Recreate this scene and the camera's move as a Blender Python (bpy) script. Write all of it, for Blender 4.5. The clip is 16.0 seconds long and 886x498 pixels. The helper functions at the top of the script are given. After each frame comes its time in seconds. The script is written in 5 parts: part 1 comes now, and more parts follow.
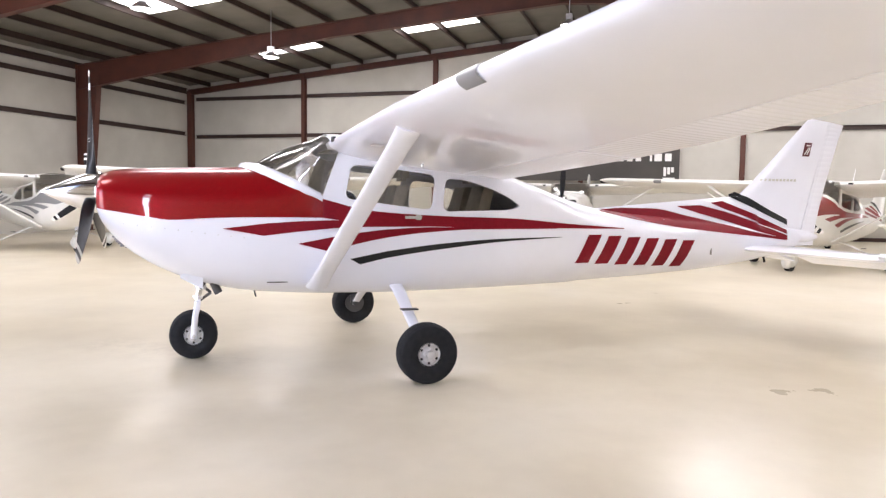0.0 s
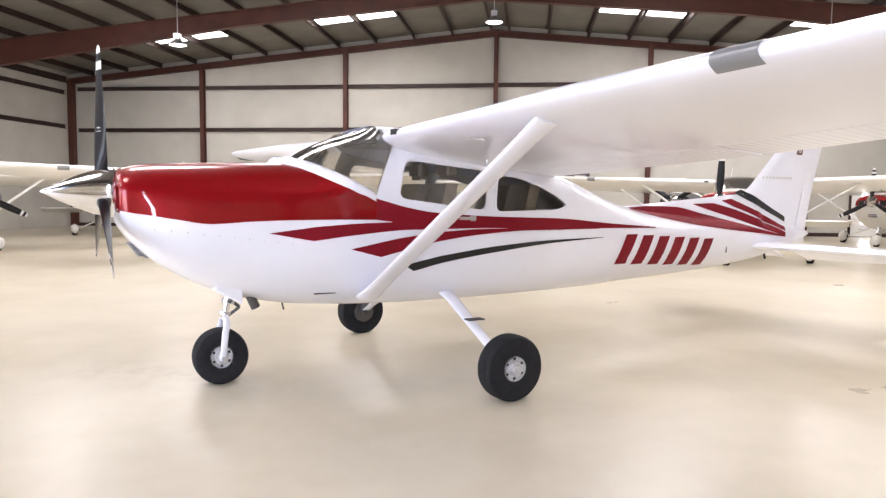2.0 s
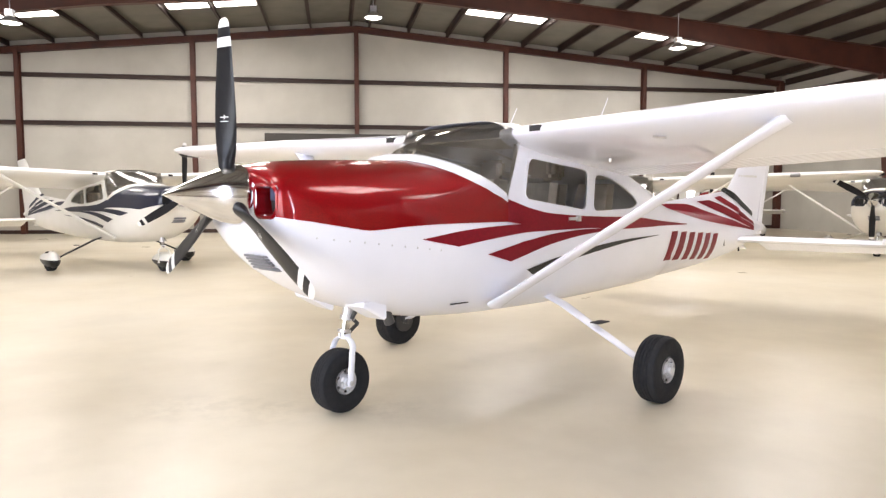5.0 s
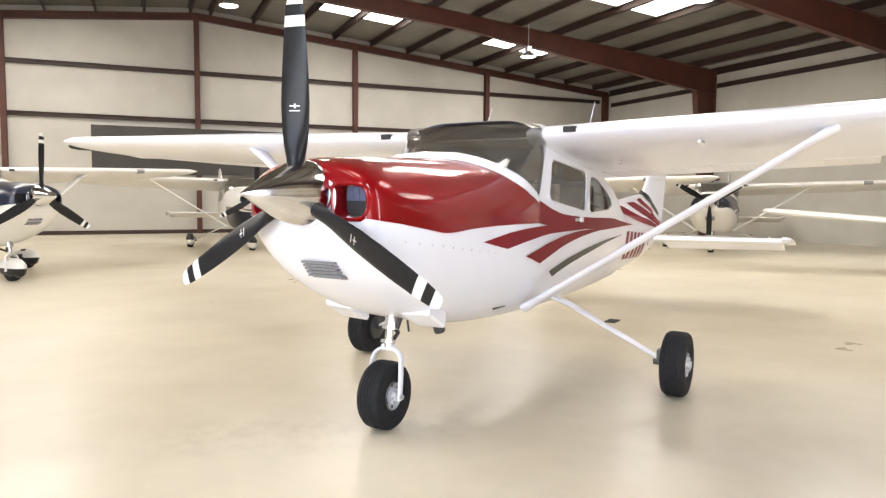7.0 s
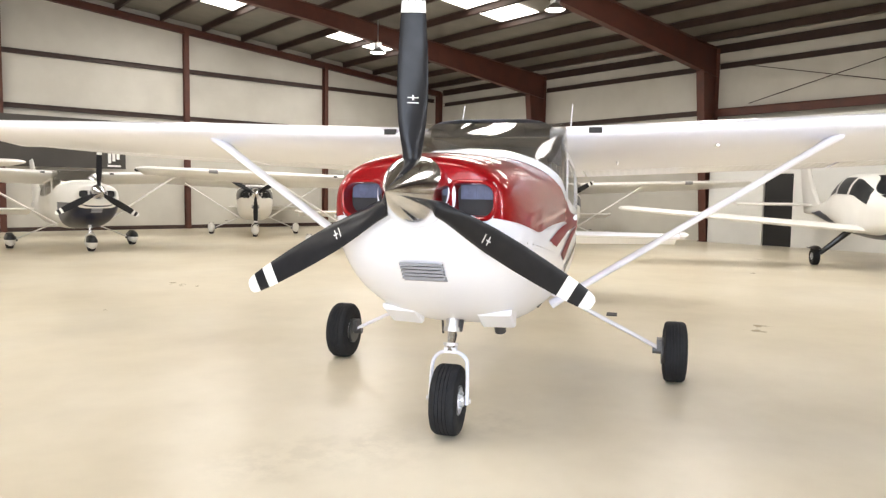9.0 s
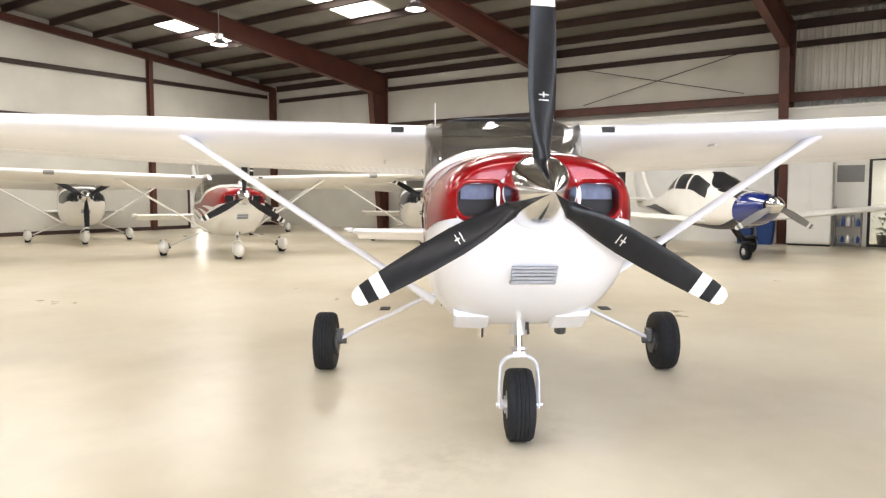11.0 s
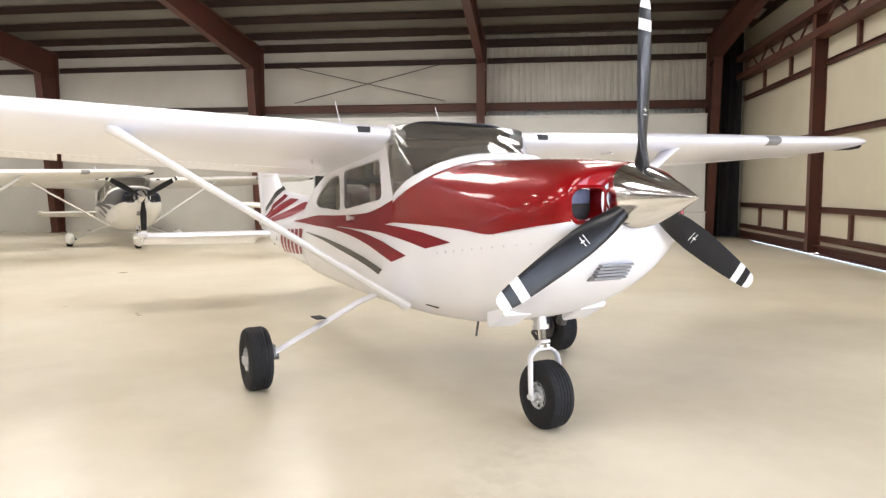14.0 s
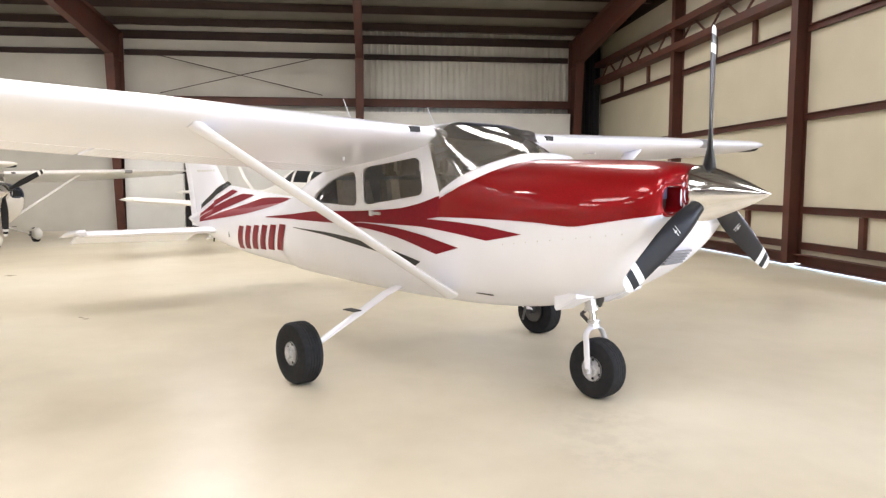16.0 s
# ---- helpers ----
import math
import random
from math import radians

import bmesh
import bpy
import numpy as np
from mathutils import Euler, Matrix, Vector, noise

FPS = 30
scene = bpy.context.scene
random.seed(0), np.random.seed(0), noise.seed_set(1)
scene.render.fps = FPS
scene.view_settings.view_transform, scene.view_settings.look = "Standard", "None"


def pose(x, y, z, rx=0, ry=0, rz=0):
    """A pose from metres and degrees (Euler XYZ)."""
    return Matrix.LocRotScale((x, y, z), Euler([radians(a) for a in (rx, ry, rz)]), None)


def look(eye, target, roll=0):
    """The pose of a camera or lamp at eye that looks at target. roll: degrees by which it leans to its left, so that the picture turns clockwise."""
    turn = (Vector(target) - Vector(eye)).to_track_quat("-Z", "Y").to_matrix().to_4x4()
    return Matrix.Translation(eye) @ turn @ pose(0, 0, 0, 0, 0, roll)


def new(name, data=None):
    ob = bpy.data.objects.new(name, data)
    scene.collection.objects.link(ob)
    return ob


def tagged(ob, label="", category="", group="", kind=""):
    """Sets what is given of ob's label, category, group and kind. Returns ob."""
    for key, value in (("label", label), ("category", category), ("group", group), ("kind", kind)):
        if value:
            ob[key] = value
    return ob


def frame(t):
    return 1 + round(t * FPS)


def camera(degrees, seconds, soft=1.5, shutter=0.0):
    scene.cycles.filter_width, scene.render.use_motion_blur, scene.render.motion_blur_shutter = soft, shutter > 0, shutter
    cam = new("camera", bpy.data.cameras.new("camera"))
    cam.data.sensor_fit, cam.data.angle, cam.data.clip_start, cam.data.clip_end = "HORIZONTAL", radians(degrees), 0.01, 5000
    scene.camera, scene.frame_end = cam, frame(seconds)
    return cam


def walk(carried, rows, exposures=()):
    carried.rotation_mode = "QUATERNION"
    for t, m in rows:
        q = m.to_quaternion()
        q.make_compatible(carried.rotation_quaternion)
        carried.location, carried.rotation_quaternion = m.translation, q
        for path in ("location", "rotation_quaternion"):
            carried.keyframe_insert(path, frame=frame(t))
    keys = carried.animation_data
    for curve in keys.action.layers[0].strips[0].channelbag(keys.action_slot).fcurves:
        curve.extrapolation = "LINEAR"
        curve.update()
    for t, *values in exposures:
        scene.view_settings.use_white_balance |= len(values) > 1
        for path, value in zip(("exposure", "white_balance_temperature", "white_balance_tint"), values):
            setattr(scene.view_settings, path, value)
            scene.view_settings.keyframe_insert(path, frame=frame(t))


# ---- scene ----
cam = camera(64.0, 16.0, 1.35)
# seconds, eye, target, roll
PATH = [
    (0, (2.349, -0.714, 1.444), (1.775, 1.196, 1.297), 0.7),
    (0.5, (1.936, -0.681, 1.441), (1.419, 1.246, 1.293), 1.1),
    (1, (1.558, -0.608, 1.446), (1.168, 1.348, 1.296), 0.9),
    (1.5, (1.178, -0.549, 1.444), (0.873, 1.421, 1.292), 0.6),
    (2, (0.793, -0.511, 1.44), (0.553, 1.469, 1.29), 0.5),
    (2.5, (0.394, -0.502, 1.455), (0.194, 1.482, 1.298), 0.4),
    (3, (-0.019, -0.411, 1.441), (-0.119, 1.58, 1.284), 0.6),
    (3.5, (-0.418, -0.358, 1.437), (-0.404, 1.636, 1.281), 0.4),
    (6, (-2.253, 0.143, 1.445), (-1.711, 2.063, 1.299), -0.0),
    (6.5, (-2.587, 0.315, 1.445), (-1.899, 2.187, 1.298), 0.1),
    (7, (-2.934, 0.484, 1.439), (-2.132, 2.309, 1.29), 0.4),
    (7.5, (-3.271, 0.687, 1.446), (-2.362, 2.462, 1.29), 0.4),
    (8, (-3.601, 0.896, 1.442), (-2.559, 2.596, 1.285), 0.6),
    (10.5, (-4.91, 2.278, 1.434), (-3.371, 3.547, 1.28), 0.3),
    (11, (-5.094, 2.592, 1.438), (-3.466, 3.743, 1.283), 0.0),
    (11.5, (-5.273, 2.9, 1.437), (-3.55, 3.905, 1.282), -0.2),
    (12, (-5.386, 3.2, 1.44), (-3.564, 4.01, 1.285), -0.4),
    (12.5, (-5.523, 3.548, 1.446), (-3.652, 4.239, 1.293), -0.2),
    (13, (-5.662, 3.902, 1.466), (-3.736, 4.417, 1.303), -0.4),
    (13.5, (-5.783, 4.262, 1.478), (-3.832, 4.67, 1.315), -0.3),
    (14, (-5.913, 4.651, 1.478), (-3.936, 4.908, 1.314), 0.0),
    (14.5, (-6.031, 5.033, 1.482), (-4.041, 5.136, 1.313), 0.0),
    (15, (-6.127, 5.422, 1.483), (-4.134, 5.446, 1.311), 0.1),
    (15.5, (-6.222, 5.813, 1.488), (-4.231, 5.766, 1.31), 0.2),
    (16, (-6.293, 6.177, 1.492), (-4.312, 5.966, 1.313), 0.1),
]
walk(cam, [(t, look(eye, target, roll)) for t, eye, target, roll in PATH],
     [(0, 3.0, 6220, 19), (3.5, 2.98, 6400, 18), (7, 2.96, 6650, 13), (10.5, 2.96, 6620, 12), (16, 3.0, 6450, 14)])
# ---- world and light ----
W, E_, N_, S_ = -18.95, 17.6, 28.32, -1.7      # inner faces of the hangar's walls
RIDGE_X, RIDGE_Z, SLOPE = -0.62, 8.02, 0.0925
FRAME_Y = (21.5, 13.95, 6.4, -0.75)
GABLE_X = (-12.9, -6.75, -0.62, 5.36, 11.25)
SKY_PAIRS = (-11.63, -5.47, 4.47, 10.63)
SKY_ROWS = (24.3, 17.5, 10.1, 2.9)


def roof_z(x):
    return RIDGE_Z - abs(x - RIDGE_X) * SLOPE


world = bpy.data.worlds.new("sky")
scene.world = world
world.use_nodes = True
wn = world.node_tree.nodes
sky = wn.new("ShaderNodeTexSky")
sky.sky_type = "NISHITA"
sky.sun_disc = False
sky.sun_elevation, sky.sun_rotation = radians(45), radians(262)
wn["Background"].inputs[1].default_value = 0.12
world.node_tree.links.new(sky.outputs[0], wn["Background"].inputs[0])
sun = new("sun", bpy.data.lights.new("sun", "SUN"))
sun.data.energy, sun.data.angle, sun.data.color = 3.0, radians(0.5), (1, 0.95, 0.88)
sun.matrix_world = look((-45, -6, 45), (0, 0, 0))

# daylight that comes in through the translucent roof panels
for row in SKY_ROWS:
    for px in SKY_PAIRS:
        la = new("roof_daylight", bpy.data.lights.new("roof_daylight", "AREA"))
        la.data.shape, la.data.size, la.data.size_y = "RECTANGLE", 2.7, 2.2
        la.data.energy, la.data.color = (26, 27, 31, 19.5)[SKY_ROWS.index(row)] * (0.85 if px > 8 else 1.0 if row < 12 and px < -8 else 0.55 if px < -8 else 0.85 if row < 12 else 1.0), (1.0, 0.975, 0.93)
        la.matrix_world = look((px, row, roof_z(px) - 0.32), (px, row, 0))


# fill added for the near aeroplane: daylight through door leaves assumed open, unseen
la = new("doorway_fill", bpy.data.lights.new("doorway_fill", "AREA"))
la.data.shape, la.data.size, la.data.size_y = "RECTANGLE", 9.3, 5.6
la.data.energy, la.data.color = 92, (0.92, 0.94, 1.0)
la.matrix_world = look((-9.3, S_ - 0.25, 2.9), (-9.3, 5, 2.9))
# and through the gap between two leaves
la = new("gap_daylight", bpy.data.lights.new("gap_daylight", "AREA"))
la.data.shape, la.data.size, la.data.size_y = "RECTANGLE", 0.26, 6.0
la.data.energy, la.data.color = 32, (0.80, 0.87, 1.0)
la.matrix_world = look((0.24, S_ - 0.13, 3.2), (0.24, 5, 3.2))


# ---- materials ----
def ramp(nt, fac, stops):
    r = nt.nodes.new("ShaderNodeValToRGB")
    while len(r.color_ramp.elements) < len(stops):
        r.color_ramp.elements.new(0.5)
    for e, (p, c) in zip(r.color_ramp.elements, stops):
        e.position, e.color = p, (*c, 1)
    nt.links.new(fac, r.inputs[0])
    return r.outputs[0]


def mat(name, a, b=None, rough=0.5, metal=0.0, scale=3.0, bump=0.0, bump_scale=40.0, coat=0.0, rough_var=0.0, emit=0.0, spec=0.5, stretch=(1, 1, 1)):
    m = bpy.data.materials.new(name)
    m.use_nodes = True
    nt = m.node_tree
    p = nt.nodes["Principled BSDF"]
    p.inputs["Roughness"].default_value, p.inputs["Metallic"].default_value = rough, metal
    p.inputs["Coat Weight"].default_value, p.inputs["Coat Roughness"].default_value = coat, 0.04
    p.inputs["Specular IOR Level"].default_value = spec
    co = nt.nodes.new("ShaderNodeTexCoord")
    mp = nt.nodes.new("ShaderNodeMapping")
    mp.inputs["Scale"].default_value = stretch
    nt.links.new(co.outputs["Object"], mp.inputs[0])
    n1 = nt.nodes.new("ShaderNodeTexNoise")
    n1.inputs["Scale"].default_value, n1.inputs["Detail"].default_value = scale, 7
    nt.links.new(mp.outputs[0], n1.inputs[0])
    b = b or tuple(c * 0.9 for c in a)
    nt.links.new(ramp(nt, n1.outputs["Fac"], ((0.3, b), (0.68, a))), p.inputs["Base Color"])
    n2 = nt.nodes.new("ShaderNodeTexNoise")
    n2.inputs["Scale"].default_value, n2.inputs["Detail"].default_value = bump_scale, 4
    nt.links.new(mp.outputs[0], n2.inputs[0])
    if rough_var:
        mr = nt.nodes.new("ShaderNodeMapRange")
        mr.inputs[3].default_value, mr.inputs[4].default_value = max(0.02, rough - rough_var), rough + rough_var
        nt.links.new(n1.outputs["Fac"], mr.inputs[0])
        nt.links.new(mr.outputs[0], p.inputs["Roughness"])
    if bump:
        bu = nt.nodes.new("ShaderNodeBump")
        bu.inputs["Strength"].default_value, bu.inputs["Distance"].default_value = bump, 0.01
        nt.links.new(n2.outputs["Fac"], bu.inputs["Height"])
        nt.links.new(bu.outputs[0], p.inputs["Normal"])
    if emit:
        p.inputs["Emission Color"].default_value, p.inputs["Emission Strength"].default_value = (*a, 1), emit
    return m


def glass(name, tint, rough=0.03, ior=1.5, haze=0.0):
    m = bpy.data.materials.new(name)
    m.use_nodes = True
    nt = m.node_tree
    nt.nodes.clear()
    out, mix = nt.nodes.new("ShaderNodeOutputMaterial"), nt.nodes.new("ShaderNodeMixShader")
    tr, gl, fr = nt.nodes.new("ShaderNodeBsdfTransparent"), nt.nodes.new("ShaderNodeBsdfGlossy"), nt.nodes.new("ShaderNodeFresnel")
    tr.inputs[0].default_value, gl.inputs[0].default_value = (*tint, 1), (0.95, 0.95, 0.95, 1)
    gl.inputs["Roughness"].default_value, fr.inputs[0].default_value = rough, ior
    clear = tr.outputs[0]
    if haze:
        # pale streaked veil painted into the pane, for reflections it lacks
        co, mp, no = nt.nodes.new("ShaderNodeTexCoord"), nt.nodes.new("ShaderNodeMapping"), nt.nodes.new("ShaderNodeTexNoise")
        mp.inputs["Scale"].default_value = (2.0, 1.2, 9.0)
        no.inputs["Scale"].default_value, no.inputs["Detail"].default_value = 2.2, 5
        mr, df, veil = nt.nodes.new("ShaderNodeMapRange"), nt.nodes.new("ShaderNodeBsdfDiffuse"), nt.nodes.new("ShaderNodeMixShader")
        mr.inputs[1].default_value, mr.inputs[2].default_value, mr.inputs[3].default_value, mr.inputs[4].default_value = 0.35, 0.70, haze * 0.4, haze * 1.6
        df.inputs[0].default_value = (0.62, 0.57, 0.49, 1)
        for x, y in ((co.outputs["Object"], mp.inputs[0]), (mp.outputs[0], no.inputs[0]), (no.outputs["Fac"], mr.inputs[0]), (mr.outputs[0], veil.inputs[0]), (tr.outputs[0], veil.inputs[1]), (df.outputs[0], veil.inputs[2])):
            nt.links.new(x, y)
        clear = veil.outputs[0]
    for x, y in ((fr.outputs[0], mix.inputs[0]), (clear, mix.inputs[1]), (gl.outputs[0], mix.inputs[2]), (mix.outputs[0], out.inputs[0])):
        nt.links.new(x, y)
    return m


M_WHITE = mat("white_aircraft_paint", (0.88, 0.89, 0.96), (0.84, 0.85, 0.92), rough=0.28, coat=0.5, scale=2.0)
M_CREAM = mat("white_aged_aircraft_paint", (0.80, 0.79, 0.76), (0.74, 0.73, 0.70), rough=0.32, coat=0.25, scale=2.0)
M_RED = mat("metallic_red_paint", (0.31, 0.003, 0.006), (0.20, 0.002, 0.004), rough=0.36, metal=0.25, coat=0.7, scale=160.0, spec=0.12)
M_REDMARK = mat("red_marking_film", (0.235, 0.006, 0.016), (0.19, 0.005, 0.013), rough=0.42, scale=40.0, spec=0.2)
M_EMBLEM = mat("maroon_decal", (0.10, 0.012, 0.02), rough=0.4, scale=30)
M_ENGINE = mat("grey_engine_casting", (0.12, 0.14, 0.24), (0.085, 0.10, 0.17), rough=0.45, metal=0.2, scale=30)
M_BLACKP = mat("black_paint", (0.012, 0.013, 0.015), rough=0.35, coat=0.3, scale=4, spec=0.3)
M_DKGLASS = mat("dark_tinted_glazing", (0.016, 0.018, 0.020), rough=0.3, scale=4, spec=0.35)
M_NAVY = mat("navy_paint", (0.008, 0.012, 0.034), rough=0.3, coat=0.3, scale=60)
M_BLUEP = mat("glossy_blue_paint", (0.010, 0.028, 0.20), rough=0.2, coat=0.9, scale=60)
M_GREYP = mat("grey_paint", (0.22, 0.22, 0.23), rough=0.35, coat=0.4)
M_CHROME = mat("polished_aluminium", (0.88, 0.88, 0.88), (0.70, 0.70, 0.71), rough=0.13, metal=1.0, scale=6, bump=0.015, bump_scale=4, rough_var=0.04, stretch=(0.6, 3, 3))
M_ALU = mat("brushed_aluminium", (0.78, 0.78, 0.80), (0.66, 0.66, 0.68), rough=0.35, metal=1.0, scale=20, rough_var=0.1)
M_BLADE = mat("black_propeller_paint", (0.013, 0.013, 0.015), (0.018, 0.018, 0.020), rough=0.3, scale=14, rough_var=0.06, spec=0.22)
M_BWHITE = mat("white_blade_band", (0.82, 0.82, 0.80), rough=0.4, scale=20)
M_RIM = mat("silver_wheel_paint", (0.74, 0.74, 0.76), (0.62, 0.62, 0.64), rough=0.35, metal=0.45, scale=20)
M_RUBBER = mat("tyre_rubber", (0.011, 0.012, 0.015), (0.019, 0.019, 0.021), rough=0.75, spec=0.3, scale=25, bump=0.25, bump_scale=180)
M_DARK = mat("dark_interior", (0.03, 0.03, 0.032), rough=0.7, scale=8)
M_SEAT = mat("beige_leather", (0.58, 0.52, 0.44), (0.48, 0.43, 0.36), rough=0.6, scale=14, bump=0.2, bump_scale=60)
M_TRIM = mat("grey_cabin_trim", (0.72, 0.70, 0.66), rough=0.75, scale=10)
M_GLASS = glass("smoked_acrylic", (0.86, 0.85, 0.81), ior=1.9, haze=0.10)
M_SIDEGLASS = glass("clear_acrylic", (0.90, 0.90, 0.88))
M_LENS = glass("clear_lens", (0.75, 0.77, 0.8), 0.02)
M_CLEAR = glass("clear_glass", (0.9, 0.92, 0.92), 0.02)
M_GRILLE = mat("grey_grille", (0.27, 0.27, 0.29), rough=0.45, metal=0.3, scale=20)
M_STEEL = mat("red_oxide_steel", (0.100, 0.030, 0.018), (0.064, 0.021, 0.013), rough=0.55, scale=2.2, bump=0.1, bump_scale=30, rough_var=0.1)
M_DKSTEEL = mat("dark_brown_steel", (0.045, 0.022, 0.016), (0.032, 0.016, 0.012), rough=0.6, scale=2.5)
M_VINYL = mat("white_vinyl_insulation", (0.55, 0.53, 0.475), (0.48, 0.46, 0.41), rough=0.62, scale=0.9, bump=0.5, bump_scale=1.6)
# white roof vinyl, the shade up there put into its dark colour
M_ROOFV = mat("shaded_roof_vinyl", (0.185, 0.170, 0.140), (0.14, 0.13, 0.108), rough=0.6, scale=1.1, bump=0.6, bump_scale=2.2)
M_PANEL = mat("cream_door_panel", (0.58, 0.535, 0.42), (0.52, 0.48, 0.37), rough=0.6, scale=0.8, bump=0.25, bump_scale=2.0)
M_DRYWALL = mat("white_wallboard", (0.80, 0.80, 0.78), (0.75, 0.75, 0.73), rough=0.6, scale=1.4, bump=0.06)
M_SHEET = mat("corrugated_white_sheet", (0.66, 0.65, 0.60), (0.56, 0.55, 0.50), rough=0.45, metal=0.1, scale=1.2)
M_BANNER = mat("charcoal_banner", (0.060, 0.054, 0.048), (0.044, 0.040, 0.035), rough=0.6, scale=1.0)
M_BLACKF = mat("black_frame", (0.012, 0.012, 0.013), rough=0.4, scale=5)
M_SKYPANEL = mat("translucent_roof_panel", (1.0, 0.97, 0.9), rough=0.5, emit=0.9)
M_LAMP = mat("lamp_lens", (1.0, 0.96, 0.86), rough=0.4, emit=1.8)
M_TAN = mat("tan_poster", (0.36, 0.16, 0.07), (0.55, 0.42, 0.28), rough=0.5, scale=5)
M_LEAF = mat("houseplant_leaf", (0.04, 0.09, 0.03), (0.02, 0.05, 0.015), rough=0.5, scale=10)
M_BIN = mat("blue_plastic", (0.015, 0.05, 0.20), rough=0.4, scale=5)
M_CURTAIN = mat("black_curtain", (0.008, 0.008, 0.010), rough=0.85, scale=6)
M_BRAKE = mat("dark_steel", (0.12, 0.12, 0.125), rough=0.4, metal=0.8, scale=20)


STAINS = ((-2.0, 4.7, 0.55), (-2.6, 4.8, 0.45), (-1.2, 4.6, 0.45))


def floor_material():
    m = bpy.data.materials.new("sealed_concrete")
    m.use_nodes = True
    nt, L = m.node_tree, m.node_tree.links
    p = nt.nodes["Principled BSDF"]
    co = nt.nodes.new("ShaderNodeTexCoord")

    def noise_node(scale, detail=6, rough=0.55):
        n = nt.nodes.new("ShaderNodeTexNoise")
        n.inputs["Scale"].default_value, n.inputs["Detail"].default_value, n.inputs["Roughness"].default_value = scale, detail, rough
        L.new(co.outputs["Object"], n.inputs[0])
        return n.outputs["Fac"]

    base = ramp(nt, noise_node(0.28), ((0.33, (0.57, 0.50, 0.37)), (0.52, (0.67, 0.605, 0.475)), (0.7, (0.72, 0.67, 0.56))))
    fine = ramp(nt, noise_node(5.0, 4, 0.55), ((0.30, (0.955, 0.952, 0.948)), (0.65, (1, 1, 1))))
    scuff = ramp(nt, noise_node(0.9, 3, 0.5), ((0.30, (0.84, 0.83, 0.82)), (0.55, (1, 1, 1))))
    mul = nt.nodes.new("ShaderNodeMix")
    mul.data_type, mul.blend_type = "RGBA", "MULTIPLY"
    mul.inputs[0].default_value = 0.8
    L.new(base, mul.inputs[6]), L.new(fine, mul.inputs[7])
    mul2 = nt.nodes.new("ShaderNodeMix")
    mul2.data_type, mul2.blend_type = "RGBA", "MULTIPLY"
    mul2.inputs[0].default_value = 0.5
    L.new(mul.outputs[2], mul2.inputs[6]), L.new(scuff, mul2.inputs[7])
    # worn, scuffed spots where the nose wheel is parked
    last = mul2.outputs[2]
    for sx, sy, sr in STAINS:
        d = nt.nodes.new("ShaderNodeVectorMath")
        d.operation = "DISTANCE"
        d.inputs[1].default_value = (sx, sy, 0)
        L.new(co.outputs["Object"], d.inputs[0])
        near = nt.nodes.new("ShaderNodeMapRange")
        near.inputs[1].default_value, near.inputs[2].default_value, near.inputs[3].default_value, near.inputs[4].default_value = 0.0, sr, 0.35, 0.0
        L.new(d.outputs["Value"], near.inputs[0])
        m2 = nt.nodes.new("ShaderNodeMix")
        m2.data_type, m2.blend_type = "RGBA", "MULTIPLY"
        L.new(near.outputs[0], m2.inputs[0])
        L.new(last, m2.inputs[6])
        L.new(ramp(nt, noise_node(7.0, 8, 0.7), ((0.40, (0.62, 0.60, 0.58)), (0.56, (1, 1, 1)))), m2.inputs[7])
        last = m2.outputs[2]
    L.new(last, p.inputs["Base Color"])
    mr = nt.nodes.new("ShaderNodeMapRange")
    mr.inputs[3].default_value, mr.inputs[4].default_value = 0.25, 0.33
    p.inputs["Specular IOR Level"].default_value = 0.36
    L.new(noise_node(0.7, 7), mr.inputs[0])
    L.new(mr.outputs[0], p.inputs["Roughness"])
    bu = nt.nodes.new("ShaderNodeBump")
    bu.inputs["Strength"].default_value, bu.inputs["Distance"].default_value = 0.012, 0.02
    L.new(noise_node(2.5, 5), bu.inputs["Height"])
    L.new(bu.outputs[0], p.inputs["Normal"])
    return m


M_FLOOR = floor_material()
M_APRON = mat("outdoor_concrete", (0.42, 0.41, 0.38), (0.34, 0.33, 0.31), rough=0.8, scale=0.6, bump=0.2)


# ---- mesh helpers ----
def part(name, bm, material, parent=None, label="", smooth=False):
    me = bpy.data.meshes.new(name)
    bmesh.ops.recalc_face_normals(bm, faces=bm.faces[:])
    if smooth:
        for f in bm.faces:
            f.smooth = True
        for e in bm.edges:
            if len(e.link_faces) == 2 and e.calc_face_angle(0) > radians(38):
                e.smooth = False
    bm.to_mesh(me)
    bm.free()
    for m in (material if isinstance(material, (list, tuple)) else (material,)):
        me.materials.append(m)
    ob = new(name, me)
    if parent:
        ob.parent = parent
    if label:
        ob["label"] = label
    return ob


def box(bm, x0, x1, y0, y1, z0, z1):
    vs = [bm.verts.new((x, y, z)) for x in (x0, x1) for y in (y0, y1) for z in (z0, z1)]
    for q in ((0, 1, 3, 2), (4, 6, 7, 5), (0, 4, 5, 1), (2, 3, 7, 6), (0, 2, 6, 4), (1, 5, 7, 3)):
        bm.faces.new([vs[i] for i in q])
    return vs


def boxed(x0, x1, y0, y1, z0, z1, bevel=0.0):
    bm = bmesh.new()
    box(bm, x0, x1, y0, y1, z0, z1)
    if bevel:
        bmesh.ops.bevel(bm, geom=bm.edges[:], offset=bevel, segments=2, affect="EDGES")
    return bm


